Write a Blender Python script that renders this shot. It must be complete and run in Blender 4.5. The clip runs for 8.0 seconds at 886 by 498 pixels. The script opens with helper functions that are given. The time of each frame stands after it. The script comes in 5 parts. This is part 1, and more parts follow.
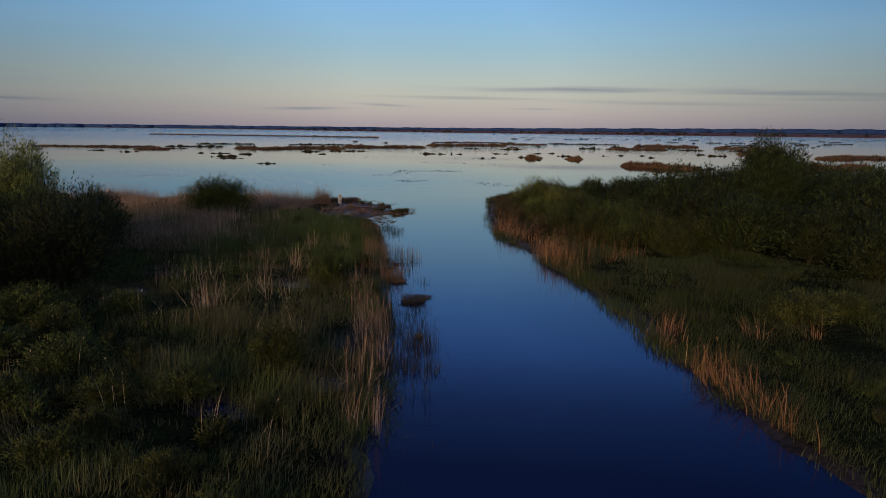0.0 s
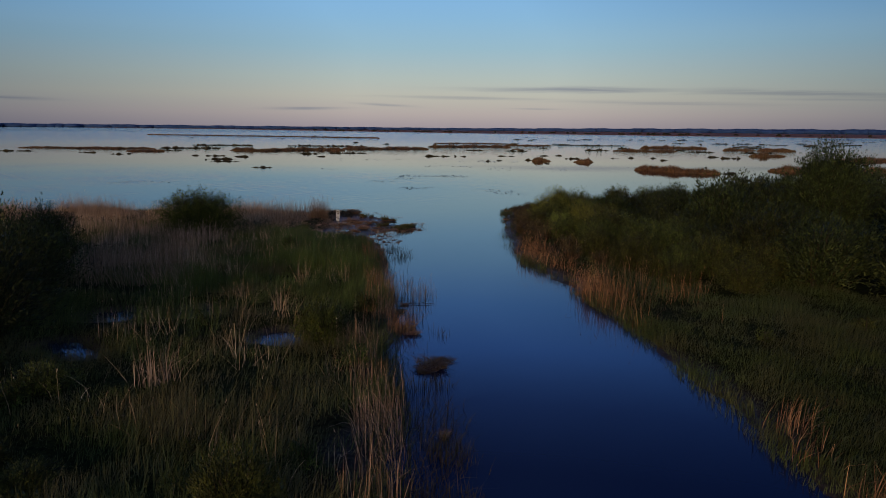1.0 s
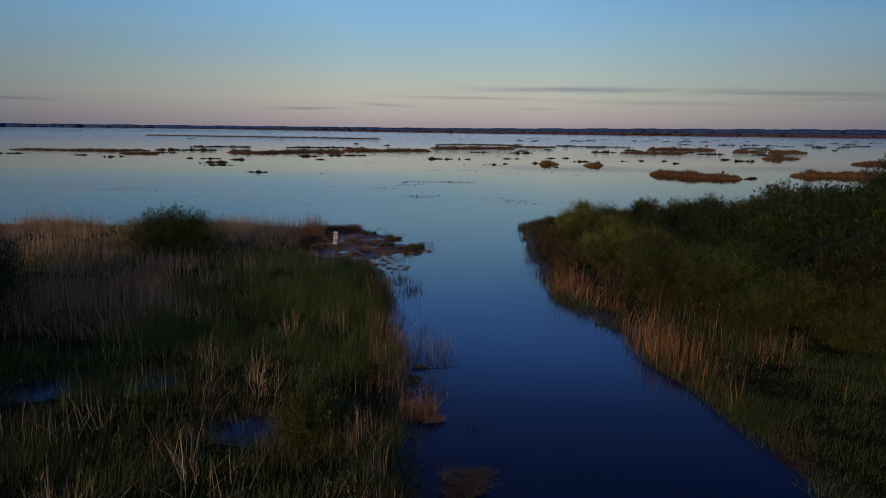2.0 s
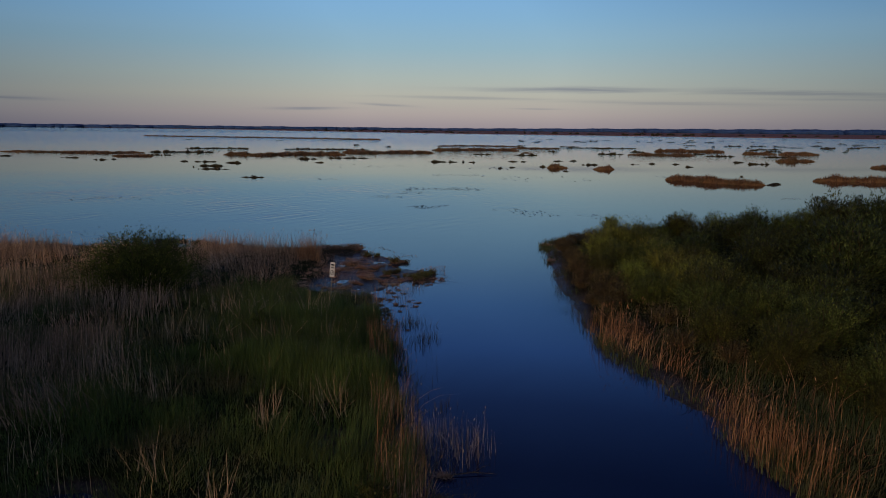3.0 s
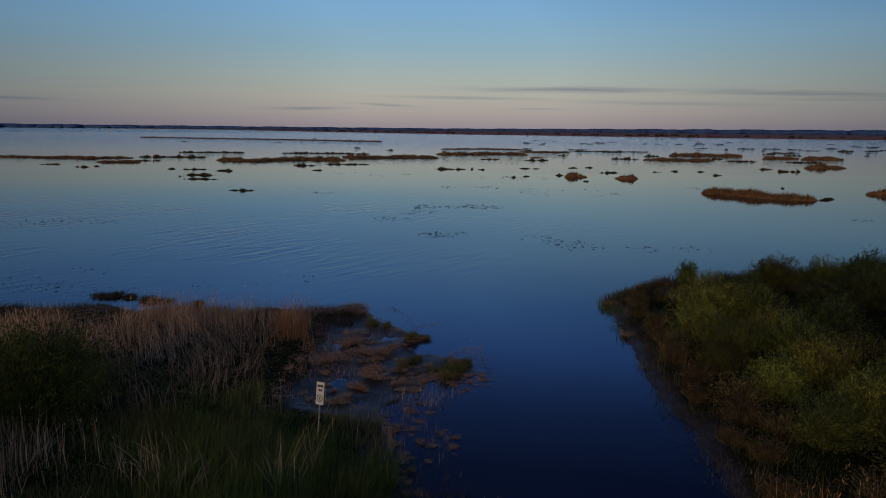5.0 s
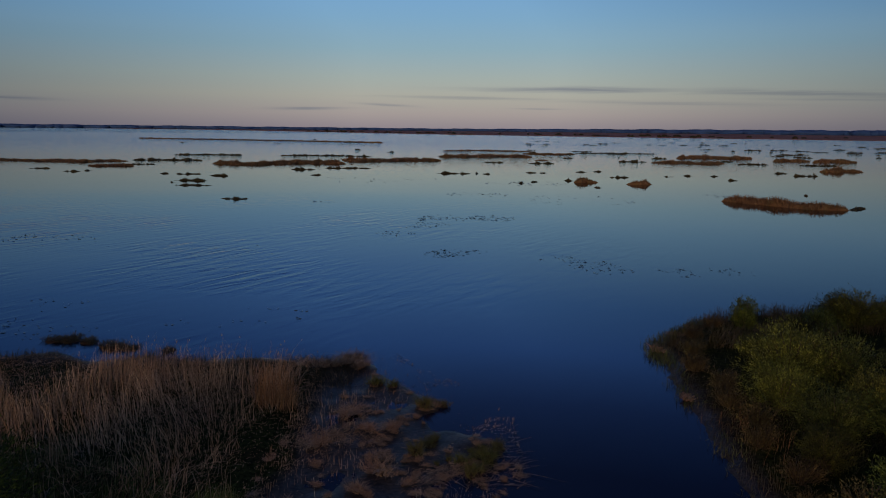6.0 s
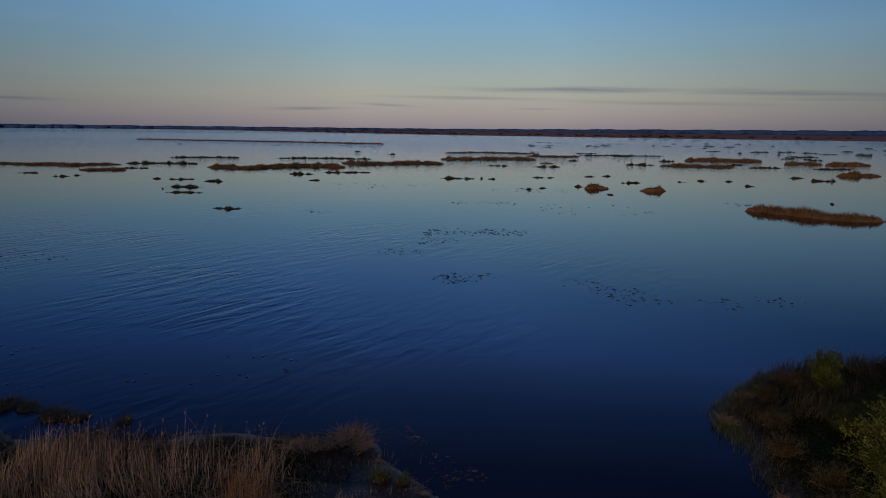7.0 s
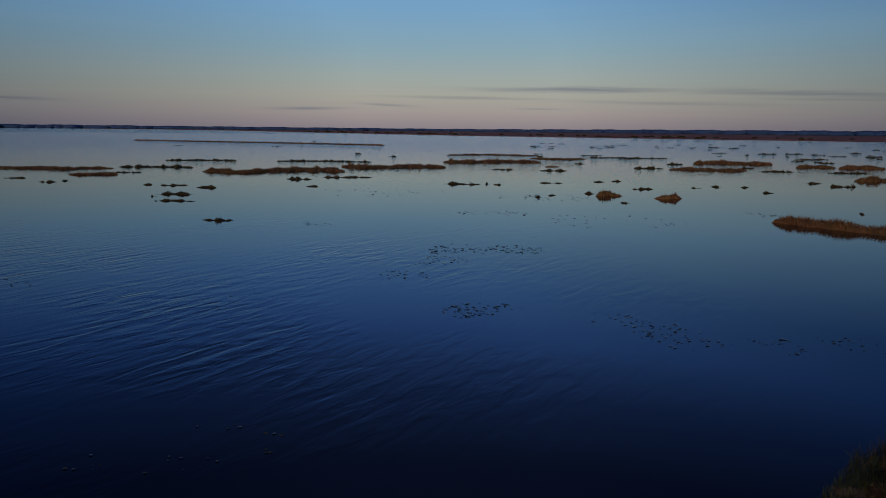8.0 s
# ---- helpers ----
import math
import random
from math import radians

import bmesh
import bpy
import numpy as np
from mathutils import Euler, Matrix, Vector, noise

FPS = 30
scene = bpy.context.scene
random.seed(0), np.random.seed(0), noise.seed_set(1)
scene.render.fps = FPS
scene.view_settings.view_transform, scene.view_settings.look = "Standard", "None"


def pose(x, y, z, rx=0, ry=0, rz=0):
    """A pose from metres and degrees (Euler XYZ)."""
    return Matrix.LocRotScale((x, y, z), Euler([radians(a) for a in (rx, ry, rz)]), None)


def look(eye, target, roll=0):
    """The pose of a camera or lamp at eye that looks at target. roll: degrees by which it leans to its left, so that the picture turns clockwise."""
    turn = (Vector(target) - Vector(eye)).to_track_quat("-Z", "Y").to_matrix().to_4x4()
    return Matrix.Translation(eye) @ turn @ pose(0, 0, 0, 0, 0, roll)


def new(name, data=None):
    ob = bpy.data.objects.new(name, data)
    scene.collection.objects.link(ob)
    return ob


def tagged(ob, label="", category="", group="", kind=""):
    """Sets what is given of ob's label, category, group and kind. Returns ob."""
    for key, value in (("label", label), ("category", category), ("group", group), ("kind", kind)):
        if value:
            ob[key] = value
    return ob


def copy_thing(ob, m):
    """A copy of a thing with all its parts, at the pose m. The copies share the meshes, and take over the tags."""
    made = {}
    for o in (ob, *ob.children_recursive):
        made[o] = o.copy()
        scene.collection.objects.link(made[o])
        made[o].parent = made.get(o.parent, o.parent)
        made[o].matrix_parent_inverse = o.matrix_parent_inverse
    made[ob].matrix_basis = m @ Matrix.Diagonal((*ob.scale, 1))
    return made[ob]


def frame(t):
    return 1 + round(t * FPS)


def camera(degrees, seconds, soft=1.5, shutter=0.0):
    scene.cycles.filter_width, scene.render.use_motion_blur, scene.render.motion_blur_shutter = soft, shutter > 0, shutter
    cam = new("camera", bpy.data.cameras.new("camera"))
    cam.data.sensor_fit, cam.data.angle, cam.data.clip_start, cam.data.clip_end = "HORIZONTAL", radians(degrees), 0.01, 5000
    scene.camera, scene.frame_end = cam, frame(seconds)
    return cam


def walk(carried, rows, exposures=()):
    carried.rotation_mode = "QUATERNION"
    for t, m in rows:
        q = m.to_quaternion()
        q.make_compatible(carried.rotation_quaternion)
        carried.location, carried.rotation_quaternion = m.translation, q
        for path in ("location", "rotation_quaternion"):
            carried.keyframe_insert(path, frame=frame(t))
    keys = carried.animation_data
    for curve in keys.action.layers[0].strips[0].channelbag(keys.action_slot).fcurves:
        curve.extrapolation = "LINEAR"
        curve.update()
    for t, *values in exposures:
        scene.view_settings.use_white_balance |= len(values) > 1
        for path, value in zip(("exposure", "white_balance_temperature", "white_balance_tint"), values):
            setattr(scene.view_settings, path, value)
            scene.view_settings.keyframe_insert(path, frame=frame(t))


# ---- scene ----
cam = camera(65.5, 8.0, soft=1.0)
PATH = [
    (0.0, pose(4.193, 0.000, 6.000, 80.102, 0, 0.322) @ pose(0, 0, 0, 0, 0, 0.489)),
    (1.0, pose(3.419, 5.915, 6.320, 80.102, 0, 0.348) @ pose(0, 0, 0, 0, 0, 0.489)),
    (2.0, pose(2.664, 11.566, 6.684, 80.102, 0, 0.374) @ pose(0, 0, 0, 0, 0, 0.489)),
    (3.0, pose(1.925, 17.015, 7.090, 80.102, 0, 0.400) @ pose(0, 0, 0, 0, 0, 0.489)),
    (4.0, pose(1.204, 22.327, 7.539, 80.102, 0, 0.426) @ pose(0, 0, 0, 0, 0, 0.489)),
    (5.0, pose(0.500, 27.565, 8.030, 80.102, 0, 0.452) @ pose(0, 0, 0, 0, 0, 0.489)),
    (6.0, pose(-0.187, 32.794, 8.565, 80.102, 0, 0.478) @ pose(0, 0, 0, 0, 0, 0.489)),
    (7.0, pose(-0.857, 38.076, 9.143, 80.102, 0, 0.504) @ pose(0, 0, 0, 0, 0, 0.489)),
    (8.0, pose(-1.509, 43.477, 9.763, 80.102, 0, 0.530) @ pose(0, 0, 0, 0, 0, 0.489)),
]
walk(cam, PATH, exposures=[(0.0, 0.0), (1.5, -0.10), (3.5, -0.20), (4.5, -0.26), (6.5, -0.37), (8.0, -0.45)])


# ---- world and light ----
def nd(tree, kind, **inputs):
    """A node of that kind, with inputs set by name."""
    n = tree.nodes.new(kind)
    for key, value in inputs.items():
        n.inputs[key.replace("_", " ")].default_value = value
    return n


def ramp(tree, stops, fac=None):
    n = tree.nodes.new("ShaderNodeValToRGB")
    e = n.color_ramp.elements
    while len(e) < len(stops):
        e.new(0.5)
    for k, (p, c) in zip(e, stops):
        k.position, k.color = p, (*c, 1)
    if fac is not None:
        tree.links.new(fac, n.inputs["Fac"])
    return n


def math_node(tree, op, a, b=None, c=None):
    n = tree.nodes.new("ShaderNodeMath")
    n.operation = op
    for k, v in enumerate((a, b, c)):
        if v is None:
            continue
        if isinstance(v, (int, float)):
            n.inputs[k].default_value = v
        else:
            tree.links.new(v, n.inputs[k])
    return n.outputs[0]


def mix_rgb(tree, fac, a, b, blend="MIX"):
    n = tree.nodes.new("ShaderNodeMix")
    n.data_type, n.blend_type = "RGBA", blend
    for k, v in ((0, fac), (6, a), (7, b)):
        if isinstance(v, (int, float)):
            n.inputs[k].default_value = v
        elif isinstance(v, tuple):
            n.inputs[k].default_value = (*v, 1)
        else:
            tree.links.new(v, n.inputs[k])
    return n.outputs[2]


SUN_ELEVATION, SUN_AZIMUTH = 8.0, 208.0   # low sun behind the camera, to its left
world = bpy.data.worlds.new("dusk_sky")
scene.world = world
world.use_nodes = True
wt = world.node_tree
wt.nodes.clear()
out = wt.nodes.new("ShaderNodeOutputWorld")
bg = wt.nodes.new("ShaderNodeBackground")
wt.links.new(bg.outputs[0], out.inputs[0])
sky = wt.nodes.new("ShaderNodeTexSky")
sky.sky_type, sky.sun_disc = "NISHITA", False
sky.sun_elevation, sky.sun_rotation = radians(SUN_ELEVATION), radians(SUN_AZIMUTH)
coord = wt.nodes.new("ShaderNodeTexCoord")
sep = wt.nodes.new("ShaderNodeSeparateXYZ")
wt.links.new(coord.outputs["Generated"], sep.inputs[0])
# the dusk gradient opposite the sunset: mauve belt at the horizon, then grey-green, then blue
belt = ramp(wt, [(0.0, (0.312, 0.272, 0.318)), (0.020, (0.412, 0.362, 0.366)), (0.045, (0.450, 0.446, 0.404)), (0.070, (0.396, 0.464, 0.456)),
                 (0.11, (0.282, 0.452, 0.562)), (0.15, (0.224, 0.440, 0.665)), (0.19, (0.192, 0.420, 0.730)), (0.25, (0.120, 0.345, 0.870)),
                 (0.31, (0.085, 0.270, 0.880)), (0.38, (0.045, 0.125, 0.460)), (0.46, (0.024, 0.052, 0.195)), (0.70, (0.042, 0.078, 0.168)), (1.0, (0.054, 0.096, 0.186))], sep.outputs[2])
# thin streaks of cloud low over the horizon: azimuth, height, half length, half thickness, slope, strength
az = math_node(wt, "ARCTAN2", sep.outputs[0], sep.outputs[1])
comb = wt.nodes.new("ShaderNodeCombineXYZ")
wt.links.new(math_node(wt, "MULTIPLY", az, 9.0), comb.inputs[0])
wt.links.new(math_node(wt, "MULTIPLY", sep.outputs[2], 260.0), comb.inputs[1])
streak = nd(wt, "ShaderNodeTexNoise", Scale=1.0, Detail=5.0, Roughness=0.6)
wt.links.new(comb.outputs[0], streak.inputs["Vector"])
ragged = math_node(wt, "MULTIPLY_ADD", streak.outputs["Fac"], 3.2, -1.6)
cloud = None
for a0, h0, wide, thick, slope, strength in [(0.175, 0.0545, 0.12, 0.0030, -0.010, 0.62), (0.235, 0.0565, 0.08, 0.0019, -0.022, 0.40), (0.46, 0.0475, 0.14, 0.0035, -0.036, 0.42),
                                             (0.03, 0.0432, 0.11, 0.0020, -0.012, 0.34), (0.29, 0.0365, 0.13, 0.0024, -0.020, 0.28), (-0.20, 0.0267, 0.045, 0.0018, 0.012, 0.50),
                                             (-0.09, 0.0325, 0.035, 0.0016, -0.050, 0.42), (-0.57, 0.0330, 0.05, 0.0018, -0.010, 0.45), (0.125, 0.0285, 0.03, 0.0009, -0.010, 0.35),
                                             (0.50, 0.040, 0.08, 0.0016, -0.02, 0.25)]:
    da = math_node(wt, "SUBTRACT", az, a0)
    dh = math_node(wt, "MULTIPLY_ADD", da, -slope, math_node(wt, "SUBTRACT", sep.outputs[2], h0))
    qa = math_node(wt, "POWER", math_node(wt, "ABSOLUTE", math_node(wt, "DIVIDE", da, wide)), 2.0)
    qh = math_node(wt, "POWER", math_node(wt, "ABSOLUTE", math_node(wt, "ADD", math_node(wt, "DIVIDE", dh, thick), ragged)), 2.0)
    g = math_node(wt, "MULTIPLY", math_node(wt, "POWER", 2.718, math_node(wt, "MULTIPLY", math_node(wt, "ADD", qa, qh), -1.0)), 1.45 * strength)
    cloud = g if cloud is None else math_node(wt, "MAXIMUM", cloud, g)
clouded = mix_rgb(wt, cloud, belt.outputs[0], (0.205, 0.225, 0.285))
# afterglow round the sunset, behind the camera
glow = math_node(wt, "POWER", math_node(wt, "MAXIMUM", math_node(wt, "MULTIPLY", sep.outputs[1], -1.0), 0.0), 1.4)
low = ramp(wt, [(0.0, (1.50, 0.97, 0.56)), (0.15, (1.45, 1.08, 0.72)), (0.35, (0.74, 0.64, 0.50)), (0.6, (0.22, 0.22, 0.21)), (0.85, (0.10, 0.12, 0.14)), (1.0, (0.05, 0.07, 0.09))], sep.outputs[2])
glowing = mix_rgb(wt, glow, clouded, low.outputs[0], "ADD")
nish = mix_rgb(wt, 1.0, sky.outputs[0], (0.012, 0.012, 0.012), "MULTIPLY")
total = mix_rgb(wt, 1.0, glowing, nish, "ADD")
# sky colour darkened to either side, added in place of lens vignetting
slant = ramp(wt, [(0.12, (0, 0, 0)), (0.21, (1, 1, 1)), (0.25, (1, 1, 1)), (0.32, (0, 0, 0))], sep.outputs[2])
side = nd(wt, "ShaderNodeMapRange", From_Min=0.14, From_Max=0.66, To_Min=0.0, To_Max=1.0)
wt.links.new(math_node(wt, "ABSOLUTE", math_node(wt, "MULTIPLY_ADD", slant.outputs[0], 0.10, math_node(wt, "SUBTRACT", az, 0.01))), side.inputs["Value"])
rise = ramp(wt, [(0.0, (0.90,) * 3), (0.06, (0.84,) * 3), (0.13, (0.68,) * 3), (0.19, (0.78,) * 3), (0.25, (1.0,) * 3)], sep.outputs[2])
total = mix_rgb(wt, 1.0, total, mix_rgb(wt, math_node(wt, "MULTIPLY", side.outputs[0], rise.outputs[0]), (1.0, 1.0, 1.0), (0.33, 0.39, 0.47)), "MULTIPLY")
wt.links.new(total, bg.inputs["Color"])
bg.inputs["Strength"].default_value = 1.0

sun = new("sun", bpy.data.lights.new("sun", "SUN"))
sun.data.energy, sun.data.angle, sun.data.color = 1.38, radians(20), (1.0, 0.66, 0.39)
s_el, s_az = radians(SUN_ELEVATION), radians(SUN_AZIMUTH)
sun.matrix_world = look((0, 0, 0), (-math.sin(s_az) * math.cos(s_el), -math.cos(s_az) * math.cos(s_el), -math.sin(s_el)))
sun.location = (-60, -120, 40)


# ---- materials ----
def material(name, rough=0.6, specular=0.3):
    m = bpy.data.materials.new(name)
    m.use_nodes = True
    t = m.node_tree
    p = t.nodes["Principled BSDF"]
    p.inputs["Roughness"].default_value = rough
    p.inputs["Specular IOR Level"].default_value = specular
    return m, t, p


def place_noise(t, scale, detail=3.0):
    g = t.nodes.new("ShaderNodeNewGeometry")
    n = nd(t, "ShaderNodeTexNoise", Scale=scale, Detail=detail)
    t.links.new(g.outputs["Position"], n.inputs["Vector"])
    return n.outputs["Fac"], g


def blade_material(name, dark, mid, light, patch, rough=0.55, scale=0.35):
    """Stems or leaves: each blade its own shade, with patches of another tone over metres."""
    m, t, p = material(name, rough, 0.25)
    big, g = place_noise(t, scale)
    own = ramp(t, [(0.0, dark), (0.5, mid), (1.0, light)], g.outputs["Random Per Island"])
    sel = ramp(t, [(0.42, (0, 0, 0)), (0.62, (1, 1, 1))], big)
    col = mix_rgb(t, sel.outputs[0], own.outputs[0], mix_rgb(t, 0.6, own.outputs[0], patch))
    t.links.new(col, p.inputs["Base Color"])
    return m


def leaf_material(name, dark, mid, light):
    m, t, p = material(name, 0.55, 0.12)
    g = t.nodes.new("ShaderNodeNewGeometry")
    info = t.nodes.new("ShaderNodeObjectInfo")
    own = ramp(t, [(0.0, dark), (0.55, mid), (1.0, light)], g.outputs["Random Per Island"])
    hsv = nd(t, "ShaderNodeHueSaturation")
    t.links.new(own.outputs[0], hsv.inputs["Color"])
    t.links.new(math_node(t, "MULTIPLY_ADD", info.outputs["Random"], 0.05, 0.475), hsv.inputs["Hue"])
    t.links.new(math_node(t, "MULTIPLY_ADD", info.outputs["Random"], 0.5, 0.75), hsv.inputs["Value"])
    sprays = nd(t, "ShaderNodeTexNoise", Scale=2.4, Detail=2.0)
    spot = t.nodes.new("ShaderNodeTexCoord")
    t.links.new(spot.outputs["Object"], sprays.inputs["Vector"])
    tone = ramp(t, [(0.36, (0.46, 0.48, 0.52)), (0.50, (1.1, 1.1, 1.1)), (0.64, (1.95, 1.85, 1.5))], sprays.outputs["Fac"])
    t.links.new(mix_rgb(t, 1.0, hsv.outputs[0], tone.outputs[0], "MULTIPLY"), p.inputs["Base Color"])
    # leaves turn their faces outwards from the middle of the bush
    c = t.nodes.new("ShaderNodeTexCoord")
    turn = t.nodes.new("ShaderNodeVectorTransform")
    turn.vector_type, turn.convert_from, turn.convert_to = "NORMAL", "OBJECT", "WORLD"
    t.links.new(c.outputs["Object"], turn.inputs[0])
    both = t.nodes.new("ShaderNodeMix")
    both.data_type = "VECTOR"
    both.inputs[0].default_value = 0.36
    t.links.new(g.outputs["Normal"], both.inputs[4])
    t.links.new(turn.outputs[0], both.inputs[5])
    unit = t.nodes.new("ShaderNodeVectorMath")
    unit.operation = "NORMALIZE"
    t.links.new(both.outputs[1], unit.inputs[0])
    t.links.new(unit.outputs[0], p.inputs["Normal"])
    return m


MAT_STRAW = blade_material("dead_reed", (0.09, 0.048, 0.025), (0.31, 0.165, 0.080), (0.58, 0.35, 0.175), (0.38, 0.175, 0.075))
MAT_STRAW_PALE = blade_material("bleached_reed", (0.11, 0.082, 0.060), (0.37, 0.262, 0.178), (0.66, 0.51, 0.37), (0.32, 0.210, 0.150))
MAT_BELT = blade_material("shore_reed", (0.13, 0.088, 0.056), (0.43, 0.285, 0.180), (0.78, 0.57, 0.385), (0.44, 0.255, 0.152))
MAT_PALE_STEM = blade_material("pale_stems", (0.26, 0.19, 0.11), (0.56, 0.42, 0.26), (0.86, 0.68, 0.46), (0.52, 0.34, 0.19))
MAT_LITTER = blade_material("reed_litter_strands", (0.15, 0.085, 0.050), (0.42, 0.245, 0.140), (0.70, 0.46, 0.285), (0.46, 0.225, 0.115), scale=1.2)
MAT_GRASS = blade_material("sedge", (0.047, 0.072, 0.019), (0.088, 0.129, 0.032), (0.175, 0.178, 0.063), (0.168, 0.128, 0.074), scale=0.5)
MAT_TURF = blade_material("bank_turf", (0.033, 0.050, 0.013), (0.060, 0.086, 0.021), (0.100, 0.126, 0.034), (0.092, 0.086, 0.041), scale=0.5)
MAT_SEDGE = blade_material("fresh_sedge", (0.060, 0.102, 0.021), (0.098, 0.154, 0.034), (0.175, 0.225, 0.068), (0.056, 0.068, 0.028), scale=0.8)
MAT_TUFT = blade_material("olive_sedge", (0.06, 0.066, 0.016), (0.125, 0.130, 0.032), (0.23, 0.205, 0.065), (0.17, 0.115, 0.045), scale=0.8)
MAT_ISLE = blade_material("island_reed", (0.060, 0.032, 0.018), (0.155, 0.082, 0.043), (0.28, 0.165, 0.090), (0.11, 0.085, 0.038), scale=0.1)
MAT_ISLE_GREEN = blade_material("island_sedge", (0.02, 0.022, 0.012), (0.05, 0.05, 0.025), (0.11, 0.09, 0.045), (0.09, 0.06, 0.035), scale=0.1)
MAT_WEED = blade_material("water_plants", (0.016, 0.020, 0.014), (0.034, 0.040, 0.026), (0.07, 0.07, 0.045), (0.045, 0.04, 0.03), rough=0.3)
MAT_LEAF_OLIVE = leaf_material("willow_leaf_olive", (0.056, 0.064, 0.013), (0.106, 0.120, 0.022), (0.180, 0.192, 0.040))
MAT_LEAF_MID = leaf_material("willow_leaf_dull", (0.025, 0.032, 0.008), (0.048, 0.060, 0.014), (0.088, 0.099, 0.024))
MAT_LEAF_DARK = leaf_material("willow_leaf_dark", (0.017, 0.024, 0.007), (0.027, 0.038, 0.011), (0.045, 0.057, 0.016))
MAT_LEAF_GREEN = leaf_material("willow_leaf_green", (0.026, 0.036, 0.007), (0.048, 0.064, 0.012), (0.082, 0.100, 0.022))
MAT_LEAF_SCRUB = leaf_material("willow_leaf_scrub", (0.032, 0.038, 0.010), (0.060, 0.070, 0.017), (0.105, 0.112, 0.029))
MAT_LEAF_GREY = leaf_material("willow_leaf_grey", (0.095, 0.135, 0.038), (0.150, 0.200, 0.056), (0.215, 0.265, 0.082))

MAT_LEAF_RUST = leaf_material("scrub_leaf_brown", (0.045, 0.034, 0.016), (0.085, 0.062, 0.028), (0.120, 0.100, 0.040))
MAT_TWIG = blade_material("willow_twigs", (0.026, 0.016, 0.009), (0.055, 0.033, 0.017), (0.12, 0.075, 0.036), (0.060, 0.044, 0.018))

MAT_BRUSH = blade_material("dead_brush", (0.034, 0.026, 0.015), (0.062, 0.048, 0.028), (0.130, 0.094, 0.056), (0.046, 0.050, 0.020), scale=0.6)

MAT_BARK, _t, _p = material("bark", 0.85, 0.2)
_n, _g = place_noise(_t, 14.0)
_t.links.new(ramp(_t, [(0.3, (0.035, 0.026, 0.018)), (0.7, (0.11, 0.085, 0.06))], _n).outputs[0], _p.inputs["Base Color"])

MAT_MUD, _t, _p = material("marsh_soil", 0.95, 0.04)
_n, _g = place_noise(_t, 0.7, 6.0)
_n2, _g2 = place_noise(_t, 9.0, 5.0)
_c = ramp(_t, [(0.3, (0.034, 0.025, 0.023)), (0.5, (0.068, 0.050, 0.042)), (0.7, (0.044, 0.036, 0.027))], _n)
_c2 = ramp(_t, [(0.35, (0.35, 0.35, 0.35)), (0.7, (1.4, 1.3, 1.2))], _n2)
_moss = ramp(_t, [(0.3, (0.020, 0.026, 0.009)), (0.55, (0.032, 0.042, 0.013)), (0.75, (0.034, 0.030, 0.015))], _n)
_s = _t.nodes.new("ShaderNodeSeparateXYZ")
_t.links.new(_g.outputs["Position"], _s.inputs[0])
_dry = nd(_t, "ShaderNodeMapRange", From_Min=0.09, From_Max=0.17)
_t.links.new(_s.outputs[2], _dry.inputs["Value"])
_c = mix_rgb(_t, _dry.outputs[0], _c.outputs[0], _moss.outputs[0])
_t.links.new(mix_rgb(_t, 1.0, _c, _c2.outputs[0], "MULTIPLY"), _p.inputs["Base Color"])
_wet = nd(_t, "ShaderNodeMapRange", From_Min=0.07, From_Max=0.14, To_Min=0.42, To_Max=0.95)
_t.links.new(_s.outputs[2], _wet.inputs["Value"])
_t.links.new(_wet.outputs[0], _p.inputs["Roughness"])
_gloss = nd(_t, "ShaderNodeMapRange", From_Min=0.07, From_Max=0.14, To_Min=0.17, To_Max=0.04)
_t.links.new(_s.outputs[2], _gloss.inputs["Value"])
_t.links.new(_gloss.outputs[0], _p.inputs["Specular IOR Level"])
_b = nd(_t, "ShaderNodeBump", Strength=0.35, Distance=0.05)
_t.links.new(_n2, _b.inputs["Height"])
_t.links.new(_b.outputs[0], _p.inputs["Normal"])

MAT_BANK, _t, _p = material("reed_litter_bank", 0.9, 0.1)
_n, _g = place_noise(_t, 2.5, 6.0)
_t.links.new(ramp(_t, [(0.3, (0.030, 0.020, 0.014)), (0.7, (0.11, 0.070, 0.046))], _n).outputs[0], _p.inputs["Base Color"])

MAT_ISLE_BANK, _t, _p = material("island_bank", 0.9, 0.1)
_n, _g = place_noise(_t, 1.3, 6.0)
_t.links.new(ramp(_t, [(0.3, (0.060, 0.034, 0.018)), (0.5, (0.17, 0.092, 0.045)), (0.7, (0.13, 0.105, 0.045))], _n).outputs[0], _p.inputs["Base Color"])
MAT_ISLE_DARK, _t, _p = material("island_bank_dark", 0.9, 0.1)
_n, _g = place_noise(_t, 1.3, 6.0)
_t.links.new(ramp(_t, [(0.3, (0.018, 0.016, 0.009)), (0.7, (0.060, 0.050, 0.024))], _n).outputs[0], _p.inputs["Base Color"])

